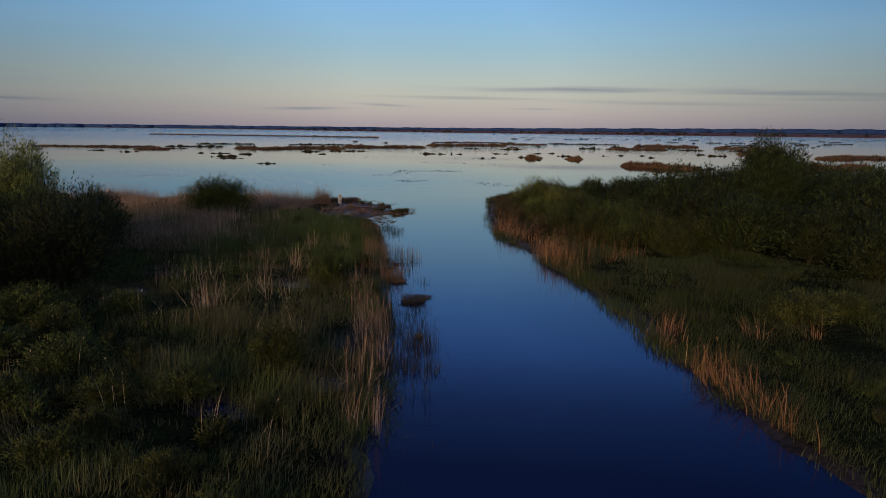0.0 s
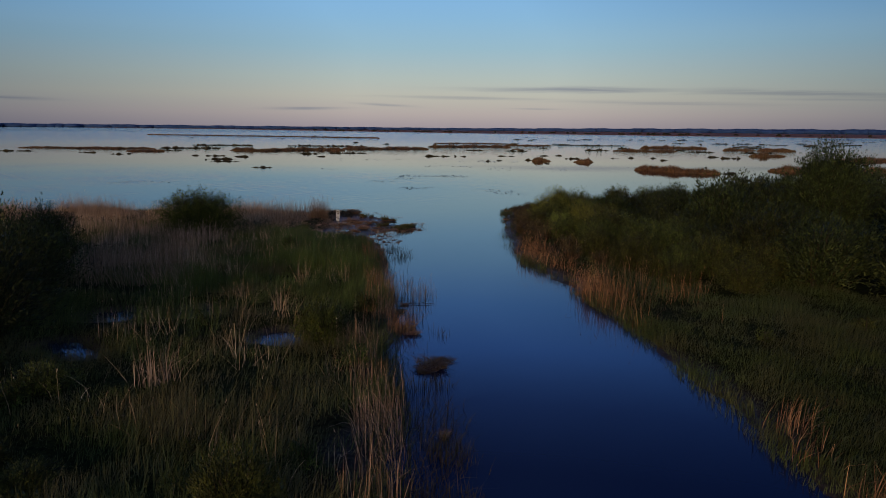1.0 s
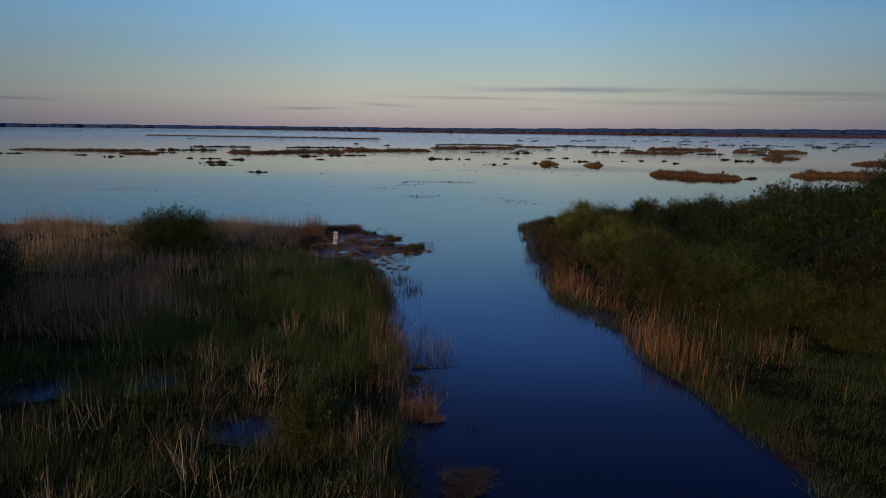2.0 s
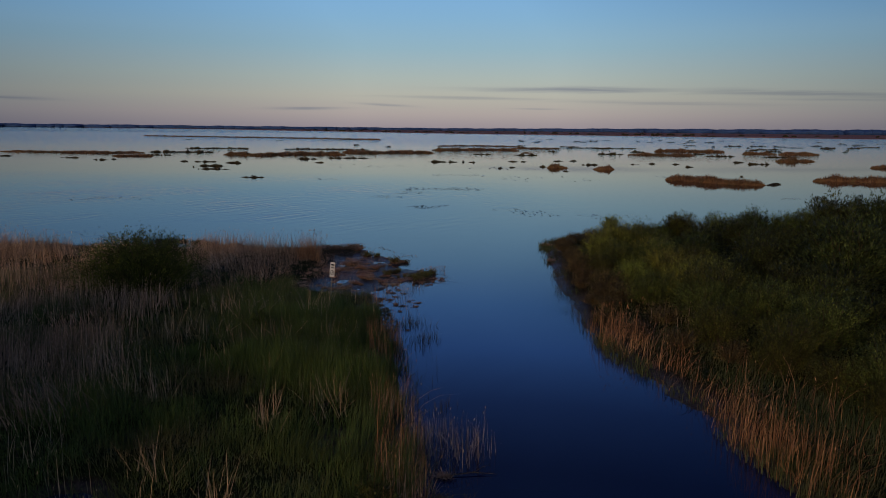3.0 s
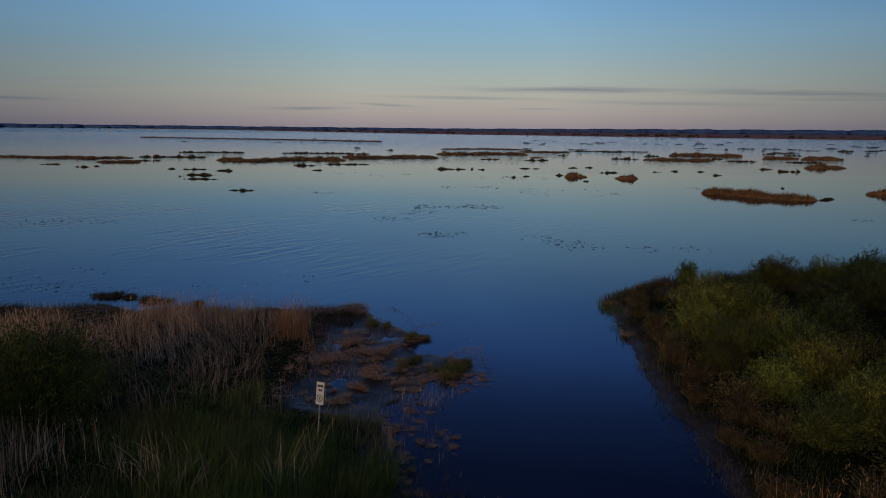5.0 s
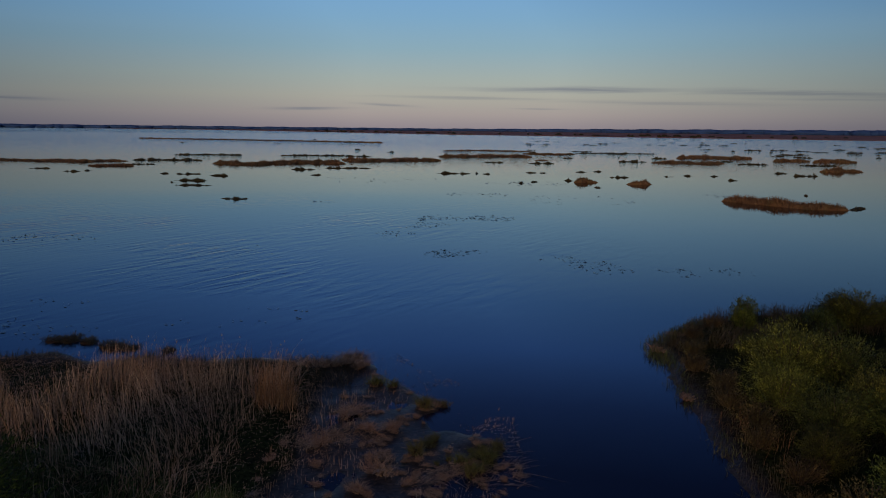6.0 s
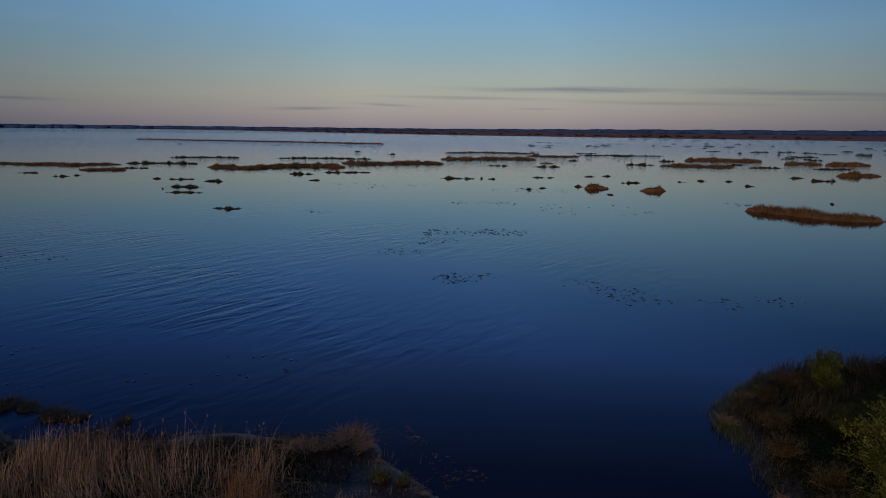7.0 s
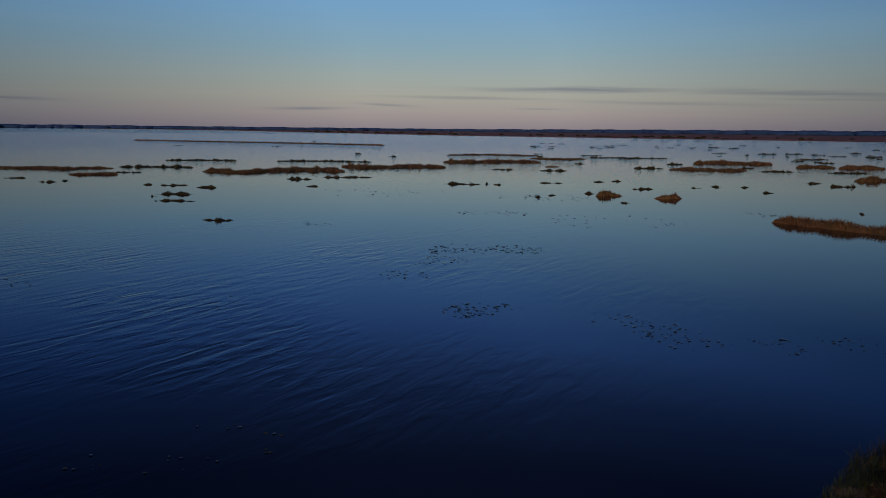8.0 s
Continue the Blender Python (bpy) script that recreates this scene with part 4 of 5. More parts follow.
PALE_PATCHES = [(-8.0, 32.5, 1.2), (-7.9, 35.0, 1.1), (-9.4, 37.7, 1.5), (-10.6, 35.5, 1.6), (-11.8, 39.6, 1.6), (-9.9, 41.6, 1.2), (-13.6, 41.5, 1.4), (-10.2, 33.0, 1.4), (-8.3, 46.2, 0.8), (-3.5, 21.6, 0.4), (-6.2, 25.2, 0.5)]
reed_bed("reed_bed", 60000, (-16, -2, 20, 49), lambda x, y, d, c, r: chance(r, x, near(x, y, PALE_PATCHES) * np.clip(0.50 + 0.8 * c, 0, 1)),
         1.02, MAT_STRAW_PALE, 93, "bleached stand of dead reeds in the wet meadow", 0.35, 0.014, bent=0.15)
reed_bed("reed_bed", 8000, (-20, 1.5, 9, 52), lambda x, y, d, c, r: (d > 0.8) & (spit(x, y) < 0.2) & chance(r, x, np.clip(c * 1.6 - 0.25, 0.03, 1)),
         0.75, MAT_PALE_STEM, 87, "single dead stems scattered through the meadow", 0.40, 0.009)
reed_bed("reed_bed", 34000, (6, 13, 27, 42.5), lambda x, y, d, c, r: (d > -0.25) & (d < 3.2) & chance(r, x, np.clip(0.58 + 0.9 * c, 0.05, 1) * np.clip(1.25 - np.abs(d - 0.35) / 0.75, np.where((y < 36) & (d > 0), 0.05, 0), 1) * np.clip((41.0 - y) / 5.0, 0, 0.8) * np.clip((y - 26.5) / 7, 0.25, 1)),
         1.0, MAT_STRAW, 75, "dead orange reeds standing along the thicket's bank", 0.34, 0.0105, bent=0.22)
reed_bed("reed_bed", 4500, (9.5, 15, 29.5, 36), lambda x, y, d, c, r: chance(r, x, near(x, y, [(12.6, 31.4, 0.7), (13.1, 34.0, 0.5), (11.6, 30.6, 0.5), (11.4, 33.1, 0.6), (10.3, 34.2, 0.5)]) * (0.35 + 0.5 * c)),
         0.9, MAT_STRAW, 97, "small stand of dead reeds before the shrubs", 0.25, 0.010)
reed_bed("reed_bed", 1500, (7, 11, 39.5, 43), lambda x, y, d, c, r: chance(r, x, near(x, y, [(9.7, 40.9, 0.5), (10.4, 40.4, 0.5), (7.7, 42.3, 0.3)]) * 0.4),
         0.75, MAT_STRAW_PALE, 92, "few pale dead reeds on the bare bank", 0.3, 0.010)
reed_bed("bank_brush", 30000, (6.5, 15, 33, 62), lambda x, y, d, c, r: (d > -0.15) & (d < 4.5) & chance(r, x, np.clip(0.2 + 1.1 * c, np.where(d < 0.8, 0.45, 0.04), 1)),
         0.30, MAT_BRUSH, 96, "tangle of dead brown stems on the bank below the willows", 1.5, 0.014, 0.0)
reed_bed("shore_scrub", 26000, (8.5, 27, 58.6, 67), lambda x, y, d, c, r: (d > 0.0) & (d < 4.5) & chance(r, x, np.clip(0.4 + 1.0 * c, 0.1, 1)),
         0.55, MAT_BRUSH, 57, "low dark scrub of twigs and sedge on the point", 0.6, 0.022, 0.0)
reed_bed("reed_bed", 1500, (6.8, 9.8, 48.5, 53.5), lambda x, y, d, c, r: chance(r, x, np.exp(-np.hypot(x - 8.3, (y - 50.8) * 0.55) ** 2 / 0.30) * (0.6 + 0.6 * c)),
         0.62, MAT_STRAW, 80, "small stand of orange reeds below the willows", 0.25, 0.008)


reed_bed("bank_sedge", 130000, (6, 14, 6, 64), lambda x, y, d, c, r: (d > -0.35) & (d < 0.55) & chance(r, x, np.clip(0.35 + 1.0 * c, 0, 1) * np.where(y > 34, 0.8, 1.0)),
         0.28, MAT_TURF, 64, "dark sedge hanging over the water's edge", 0.7, 0.018, 0.0)
reed_bed("bank_sedge", 100000, (-2, 5, 6, 43), lambda x, y, d, c, r: (d > -0.4) & (d < 0.5) & chance(r, x, np.clip(0.45 + 0.9 * c, 0, 1)),
         0.34, MAT_TURF, 65, "dark sedge hanging over the water's edge", 0.7, 0.018, 0.0)


reed_bed("reed_bed", 6000, (-7, -0.6, 31, 47.0), lambda x, y, d, c, r: (d > 0) & chance(r, x, np.clip(c * 2.4 - 1.0, 0.012, 0.9)),
         0.85, MAT_PALE_STEM, 98, "thin pale dead stems standing in the green sedge", 0.42, 0.010, 0.05)
reed_bed("water_stems", 2600, (-1.6, 0.9, 41.5, 47.8), lambda x, y, d, c, r: (d < 0.05) & (d > -1.5) & chance(r, x, np.clip(0.10 + 0.4 * c, 0.01, 1)),
         0.34, MAT_STRAW_PALE, 99, "thin reed stubs standing in the shallows", 0.2, 0.012, 0.0)


BANK_CLUMPS = [(10.7, 19.6, 0.5), (10.5, 18.3, 0.5), (10.6, 16.9, 0.4), (10.6, 15.8, 0.4), (10.9, 14.9, 0.4), (11.0, 13.9, 0.35), (11.15, 13.1, 0.3), (13.0, 19.0, 0.35), (14.6, 18.8, 0.25), (11.2, 11.8, 0.25)]
reed_bed("reed_bed", 11500, (9.5, 15, 12, 21), lambda x, y, d, c, r: (d > -0.1) & chance(r, x, near(x, y, BANK_CLUMPS) * (0.5 + 0.6 * c)),
         0.80, MAT_STRAW, 76, "clumps of pale dead reeds on the grassy bank", 0.5, 0.013, 0.05, bent=0.4)
reed_bed("reed_bed", 5000, (6.5, 10.5, 48, 63), lambda x, y, d, c, r: (d > -0.1) & (d < 1.3) & chance(r, x, np.clip(c * 1.3 + 0.25, 0, 1)),
         0.42, MAT_BRUSH, 77, "low brown stems round the tip of the bank")
TALL_STUBS = [(3.8, 12.9, 0.4), (3.5, 14.6, 0.4), (3.1, 19.8, 0.55), (3.2, 18.2, 0.6), (3.3, 16.8, 0.5), (2.6, 22.0, 0.4), (2.2, 28.2, 0.4), (1.7, 31.0, 0.5)]
reed_bed("water_stems", 20000, (1, 4.5, 12, 32), lambda x, y, d, c, r: (d < 0.1) & chance(r, x, near(x, y, TALL_STUBS) * np.clip(0.15 + 0.8 * c, 0, 1)),
         0.60, MAT_BRUSH, 58, "dark dead stems standing in the shallow water", 0.45, 0.013, 0.0, bent=0.25)
STUBS = [(2.9, 20.7, 0.7), (3.5, 18.5, 0.8), (3.0, 16.6, 0.7), (3.7, 16.4, 0.6), (3.7, 14.2, 0.6), (1.7, 33.6, 0.7), (2.2, 30.6, 0.7), (1.9, 31.9, 0.8), (3.0, 22.2, 0.5), (0.6, 41.5, 0.7), (1.0, 38.6, 0.4), (0.2, 45.0, 0.7), (1.6, 33.9, 0.5), (2.3, 29.8, 0.5), (2.7, 26.7, 0.6), (2.0, 28.3, 0.5), (2.8, 22.4, 0.5), (3.2, 19.7, 0.6), (0.7, 42.6, 0.5), (1.1, 39.7, 0.5), (1.0, 37.4, 0.5), (0.4, 47.0, 0.7), (-0.5, 45.4, 0.9), (-0.4, 46.8, 0.9), (-0.2, 44.0, 0.6)]
reed_bed("water_stems", 80000, (0, 6, 8, 47), lambda x, y, d, c, r: (d < 0.1) & (d > -2.0) & (x < 5) & chance(r, x, near(x, y, STUBS) * np.clip(0.10 + 0.8 * c, 0, 1) + 0.03 * np.clip(1.3 + d, 0, 1)),
         0.30, MAT_BRUSH, 78, "dead stubs of reeds standing in the shallow water", 0.40, 0.018, 0.0)
reed_bed("water_stems", 9000, (-4.8, 1.8, 45, 58.6), lambda x, y, d, c, r: (d > -0.7) & (spit(x, y) > 0.1) & chance(r, x, np.clip(c * 1.2, 0, 0.6)),
         0.24, MAT_LITTER, 66, "short broken reed stubs on the drowned spit", 0.35, 0.012, 0.0)
reed_bed("reed_litter", 66000, (-5.0, 1.8, 43.6, 58.4), lambda x, y, d, c, r: (d > -1.6) & chance(r, x, np.where(x > -1.2, 1.0, np.clip(spit(x, y), 0, 1) ** 1.5) * np.clip(c * 1.7 + 0.12, 0.02, 0.95) * np.where(d > 0, 1.0, 0.16)),
         0.045, MAT_LITTER, 94, "strands of dead reed litter strewn over wet mud", 5.0, 0.022, 0.0, 0.012)
reed_bed("water_stems", 2500, (1, 3.2, 29.8, 33), lambda x, y, d, c, r: chance(r, x, near(x, y, [(1.9, 31.5, 0.9)]) * 0.35),
         0.75, MAT_STRAW_PALE, 88, "pale thin reeds standing in the channel", 0.12, 0.012, 0.1)
reed_bed("reed_bed", 700, (1.4, 2.6, 26, 27.6), lambda x, y, d, c, r: np.hypot(x - 2.0, y - 26.8) < 0.45,
         0.7, MAT_STRAW, 89, "small rusty clump of dead reeds in the shallows", 0.35)


def tussock(name, label, mats, radius, height, n, seed, droop=0.9, loose=0.5, rows=3, lump=1.0):
    """A mop of arching blades on a low lump of roots."""
    rng = np.random.default_rng(seed)
    root = tagged(new(name), label, "tussock")
    a, q = rng.uniform(0, 2 * np.pi, n), radius * 0.55 * np.sqrt(rng.uniform(size=n))
    q = q * (1 + 0.5 * np.sin(2 * a + seed) + 0.35 * np.sin(3 * a + 2 * seed) + 0.2 * np.sin(7 * a))
    base = np.stack([q * np.cos(a), q * np.sin(a), 0.1 * height * np.ones(n)], 1)
    h = height * rng.uniform(0.6, 1.15, n)
    v, t, tip = blades(base, h, (0.010 if height > 0.8 else 0.016) * rng.uniform(0.7, 1.5, n), np.abs(rng.normal(droop, 0.35, n)), a + rng.normal(0, loose, n), 1.5 if height < 0.8 else 1.05, rng, rows)
    part("foliage", mesh_from(name + "_foliage", v, t, mats), root)
    bm = bmesh.new()
    bmesh.ops.create_icosphere(bm, subdivisions=2, radius=1)
    for vert in bm.verts:
        k = 1 + 0.6 * noise.noise(vert.co * 1.4 + Vector((seed, 0, 0))) + 0.3 * noise.noise(vert.co * 3.7 + Vector((0, seed, 0)))
        vert.co = Vector((vert.co.x * radius * 0.55 * k * lump, vert.co.y * radius * 0.55 * k * lump, vert.co.z * min(height, 0.4) * 0.35 * k * lump ** 2))
    part("root_lump", bm_mesh(name + "_lump", bm, MAT_BANK), root)
    return root


tan = tussock("reed_tussock", "tangled tan tussock of dead reeds on wet mud", MAT_LITTER, 0.36, 0.19, 260, 81, 1.6, 1.6, 2, 0.7)
flat = tussock("reed_mat", "flattened brown mat of dead reed litter on wet mud", MAT_LITTER, 0.50, 0.10, 240, 82, 2.6, 2.2, 2, 0.5)
green = tussock("sedge_tussock", "olive green sedge tussock at the water's edge", MAT_TUFT, 0.34, 0.30, 190, 83, 0.7, 0.9)
standing = tussock("reed_clump", "upright clump of dead straw-coloured reeds", MAT_PALE_STEM, 1.0, 1.0, 24, 84, 0.20, 3.0, 3, 0.12)
mound = tussock("reed_mound", "brown heap of dead reeds rising from the water", MAT_ISLE, 0.60, 0.24, 460, 85, 1.7, 2.0, 3, 1.05)
for ob, x, y in ((tan, -3.0, 52.6), (flat, -2.2, 50.6), (green, 0.7, 49.7), (standing, -2.1, 23.5), (mound, 3.1, 23.7)):
    put(ob, x, y)
for ob in (tan, flat, green):
    tagged(ob, group="tussocks on the spit")
tagged(standing, group="reed clumps in the meadow")
rng = np.random.default_rng(86)
placed = 0
while placed < 105:
    x, y = rng.uniform(-4.8, 1.2), rng.uniform(46.2, 58.2)
    d = inland(np.array([x]), np.array([y]), LEFT_BANK)[0]
    if d < 0.0 or (y < 49 and rng.uniform() < 0.5):
        continue
    kind = (flat, tan, tan)[int(rng.integers(3))]
    if x > -2.4 and d < 0.8 and rng.uniform() < 0.2:
        kind = green
    if waves(np.array([x]) * 1.2, np.array([y]) * 1.2, 19)[0] < rng.uniform(-0.5, 0.3):
        continue
    stand(kind, x, y, rng.uniform(0, 360), rng.uniform(0.25, 0.6) * (1.8 if rng.uniform() < 0.14 else 1.0))
    placed += 1
for x, y, s in [(-4.9, 56.3, 1.5), (-3.8, 57.0, 1.8), (-3.3, 56.6, 1.2), (-3.2, 52.5, 1.2), (-3.7, 50.3, 1.1), (-1.9, 48.9, 1.2), (-1.9, 49.7, 0.9), (-2.4, 51.3, 0.9), (8.0, 58.7, 1.0), (7.55, 53.9, 0.8),
                (9.4, 60.8, 0.9)]:
    stand(tan, x, y, x * 50, s * 1.2)
drowned = put(tussock("sedge_mat", "low dark mat of dead sedge off the lake shore", MAT_BRUSH, 0.60, 0.26, 380, 90, 1.4, 1.8, 2, 1.05), -16.0, 59.4)
tagged(drowned, group="mats off the shore")
for x, y, s in [(-15.4, 59.5, 1.1), (-14.6, 59.3, 0.9), (-13.4, 58.7, 1.2), (-12.6, 58.5, 0.8), (-11.0, 58.3, 0.7)]:
    tagged(stand(drowned, x, y, x * 40, s), group="mats off the shore")
for x, y, s in [(2.25, 27.2, 0.6), (1.8, 29.2, 0.5), (-0.5, 31.4, 0.9), (2.0, 27.0, 0.7), (-3.7, 57.2, 1.1), (-4.6, 56.6, 0.8), (2.85, 23.3, 0.6), (3.35, 24.1, 0.55)]:
    stand(mound, x, y, x * 70, s)
for x, y, s in [(0.5, 48.9, 1.1), (0.9, 49.6, 1.2), (1.2, 50.3, 0.8), (0.2, 49.5, 0.8), (-0.9, 53.0, 1.2), (-0.3, 53.2, 0.7), (-1.0, 49.9, 1.0), (-0.7, 50.4, 0.8), (-2.6, 54.9, 1.1), (-2.0, 54.7, 0.8)]:
    stand(green, x, y, x * 70, s)
for x, y, s in [(-1.3, 22.5, 0.9), (-3.5, 21.6, 1.0), (-4.9, 25.2, 1.0), (0.8, 22.4, 0.7), (-2.0, 27.5, 0.9), (-3.0, 42.1, 1.1), (-0.8, 32.5, 0.9), (-2.3, 32.3, 0.8),
                (-7.9, 36.3, 1.1), (-11.8, 40.3, 1.1), (-12.3, 38.9, 1.0), (-9.2, 34.9, 1.1), (-5.6, 33.4, 0.9), (-6.8, 38.8, 1.0), (-4.6, 35.8, 0.8), (-1.9, 38.4, 0.9), (-3.8, 29.6, 0.8), (-6.4, 30.2, 0.9), (-2.8, 35.2, 0.7),
                (-2.2, 28.4, 0.9), (-2.9, 41.7, 1.0), (-2.2, 31.8, 0.9), (-1.1, 33.4, 0.9), (-10.4, 27.1, 0.8),
                (-5.4, 24.6, 0.8), (-0.6, 35.6, 0.7), (-3.6, 38.4, 0.9)]:
    stand(standing, x, y, x * 90, s)
for x, y, s in [(3.4, 19.4, 0.6), (2.4, 26.6, 0.8), (1.9, 30.2, 0.6), (1.7, 27.4, 0.7)]:
    stand(tan, x, y, x * 60, s)


branch = tagged(new("dead_branch"), "thin dead branch lying on the shallow water", "branch")
v, t = joined(tube([(-0.5, 0, 0.03), (0, 0.05, 0.05), (0.5, 0, 0.02)], [0.014, 0.012, 0.005]), tube([(0, 0.05, 0.05), (0.25, 0.2, 0.1), (0.4, 0.3, 0.06)], [0.009, 0.007, 0.003]))
part("stem", mesh_from("branch_stem", v, t, MAT_BARK), branch)
branch.matrix_basis = pose(2.5, 30.3, 0.0, 0, 0, 5)


reed_bed("reed_litter", 5000, (14, 18, 22, 29), lambda x, y, d, c, r: chance(r, x, np.exp(-((x - 15.0 - 0.22 * (y - 23)) / 0.5) ** 2) * (0.5 + 0.5 * c)),
         0.05, MAT_BRUSH, 67, "brown litter lying in a worn line on the bank", 5.0, 0.03, 0.0, 0.012)


# small mats and tussocks drowned beside the spit
rng = np.random.default_rng(68)
for k in range(64):
    y = rng.uniform(40.5, 49.5)
    x = np.interp(y, [40.5, 43.6, 46.2, 48.2, 49.5], [-0.2, -0.8, -1.5, -0.6, 0.8]) + rng.uniform(0.05, 1.0) ** 1.6 * (1.9 if y > 44 else 1.0)
    stand((flat, tan, flat)[k % 3], x, y, rng.uniform(0, 360), rng.uniform(0.22, 0.5))


# ---- sign by the mouth of the channel ----
def box_mesh(name, sx, sy, sz, mat, bevel=0.0):
    bm = bmesh.new()
    bmesh.ops.create_cube(bm, size=1)
    bmesh.ops.scale(bm, vec=(sx, sy, sz), verts=bm.verts)
    if bevel:
        bmesh.ops.bevel(bm, geom=bm.edges[:], offset=bevel, segments=2, affect="EDGES")
    return bm_mesh(name, bm, mat)


sign = tagged(new("navigation_sign"), "white board with black print on a thin leaning pole", "sign")
v, t = tube([(0, 0, -0.3), (0, 0, 0.8), (0, 0, 1.66)], [0.020, 0.019, 0.018], 8)
part("pole", mesh_from("pole", v, t, MAT_POST), sign)
panel = part("panel", box_mesh("panel", 0.205, 0.012, 0.60, MAT_SIGN, 0.004), sign, "white rectangular board")
panel.location = (0, -0.028, 1.44)


def bar(x, z, w, h):
    ob = part("print_bar", box_mesh("print_bar", w, 0.004, h, MAT_PRINT), panel)
    ob.location = (x, -0.0085, z)


for x, w in ((-0.05, 0.045), (0.002, 0.045), (0.052, 0.04)):
    bar(x, 0.195, w, 0.062)
for x, w in ((-0.02, 0.04), (0.03, 0.04)):
    bar(x, 0.085, w, 0.06)
bm = bmesh.new()
inner = [bm.verts.new((0.062 * math.cos(k * 0.3927), 0, 0.062 * math.sin(k * 0.3927) * 1.2)) for k in range(16)]
outer = [bm.verts.new((0.080 * math.cos(k * 0.3927), 0, 0.080 * math.sin(k * 0.3927) * 1.2)) for k in range(16)]
for k in range(16):
    bm.faces.new((inner[k], outer[k], outer[(k + 1) % 16], inner[(k + 1) % 16]))
ring = part("print_ring", bm_mesh("print_ring", bm, MAT_PRINT), panel)
ring.location = (0, -0.0095, -0.125)
bar(0.004, -0.125, 0.03, 0.08)
sign.matrix_basis = pose(-2.75, 43.75, 0.13, 0, 5, -14)


# ---- islands of reeds and sedge out on the lake ----
def reed_island(x, y, length, depth, height, tone, turn=0.0):
    """A low ragged bank of roots and litter with reeds standing all over it."""
    height *= 1.2
    if tone == 0 and length > 9 and 150 < y < 420:
        depth *= 1.9
    rng = np.random.default_rng(int(abs(x * 71 + y * 37)) + 7)
    if tone == 0:
        root = tagged(new("reed_island"), "low island of rusty brown reeds in the lake", "island", "reed islands")
    else:
        root = tagged(new("sedge_island"), "low dark clump of sedge standing in the lake", "island", "sedge islands")
    knobs = int(min(max(length / 2.2, 2), 16) if tone == 0 else min(max(length * 1.1, 3), 26))
    at, bump, wave = rng.uniform(-1, 1, knobs), rng.uniform(0.10, 0.62, knobs), rng.uniform(0, 6.28, 4)

    def crest(u):
        lump = (0.22 if tone else 0.62 if length > 10 else 0.45) + 0.20 * np.sin(u * length * 0.55 + wave[0]) * np.sin(u * length * 0.21 + wave[1])
        for p, b in zip(at, bump):
            lump = np.maximum(lump, 0.35 + b * np.exp(-((u - p) * length / (1.5 if tone == 0 else 0.75)) ** 4))
        if tone:
            lump = lump * np.where(np.sin(u * length * 0.8 + wave[2]) + 0.5 * np.sin(u * length * 1.9 + wave[3]) < -0.75, 0.12, 1.0)
        return lump * np.clip((1.0 - np.abs(u)) * length / min(1.4 + 0.18 * length, 4.5), 0, 1) ** 0.7

    def shore(u):
        return depth * 0.5 * np.clip(1 - np.abs(u) ** 3, 0.04, 1) * (0.68 + 0.22 * np.sin(u * length * 0.4 + wave[1]) + 0.14 * np.sin(u * length * 1.3 + wave[3]))

    def drift(u):
        return depth * 0.22 * np.sin(u * 3.1 + wave[2])

    nu, nv = int(min(max(length * 1.6, 9), 90)), 7
    U, V = np.meshgrid(np.linspace(-1, 1, nu), np.linspace(-1, 1, nv), indexing="ij")
    U = U + rng.normal(0, 0.15 / nu, U.shape)
    Zb = height * crest(U) * 0.62 * (1 - np.abs(V) ** 2.4) * rng.uniform(0.75, 1.2, U.shape) - 0.10 * np.abs(V) ** 6
    vs = np.stack([U * length / 2, drift(U) + V * shore(U) * rng.uniform(0.88, 1.1, U.shape), Zb], -1).reshape(-1, 3)
    g = np.arange(nu * nv).reshape(nu, nv)
    p, q, r, s = g[:-1, :-1].ravel(), g[1:, :-1].ravel(), g[1:, 1:].ravel(), g[:-1, 1:].ravel()
    tagged(part("root_bank", mesh_from("root_bank", vs, np.concatenate([np.stack([p, q, r], 1), np.stack([p, r, s], 1)]), MAT_ISLE_BANK if tone == 0 else MAT_ISLE_DARK), root), kind="stuff")
    wide = 0.0005 * max(y - 44, 30) + 0.010
    n = int(min(max(length * depth * 2.6 / wide, 110), 2600))
    u, w = rng.uniform(-1, 1, n), rng.uniform(-1, 1, n)
    c = crest(u)
    keep = c > 0.12 + 0.12 * tone
    u, w, c = u[keep], w[keep], c[keep]
    n = len(u)
    z = height * c * 0.52 * (1 - np.abs(w) ** 2.4)
    h = height * (0.25 + 0.75 * c) * rng.uniform(0.25, 0.70, n)
    part("reeds", tuft_mesh("reeds", u * length / 2, drift(u) + w * shore(u), z - 0.05, np.maximum(h, 0.12), wide * rng.uniform(0.8, 1.8, n), np.abs(rng.normal(0, 0.55, n)),
                            MAT_ISLE if tone == 0 else MAT_ISLE_GREEN, rng, 2), root)
    root.matrix_basis = pose(x, y, 0, 0, 0, turn)
    return root


reed_island(-93.7, 200.6, 16.5, 4.0, 0.73, 0)
reed_island(-74.0, 183.2, 10.2, 2.5, 0.65, 0)
reed_island(-70.3, 190.5, 5.8, 1.3, 0.46, 1)
reed_island(-72.6, 210.8, 18.3, 3.7, 0.77, 1)
reed_island(-74.2, 246.4, 21.7, 4.3, 0.63, 1)
reed_island(-82.9, 171.9, 4.4, 1.3, 0.50, 1)
reed_island(-72.0, 163.5, 3.5, 1.3, 0.45, 1)
reed_island(-70.2, 166.4, 2.0, 1.3, 0.45, 1)
reed_island(-48.9, 194.7, 14.7, 3.5, 0.93, 0)
reed_island(-36.0, 201.5, 21.7, 5.2, 1.09, 0)
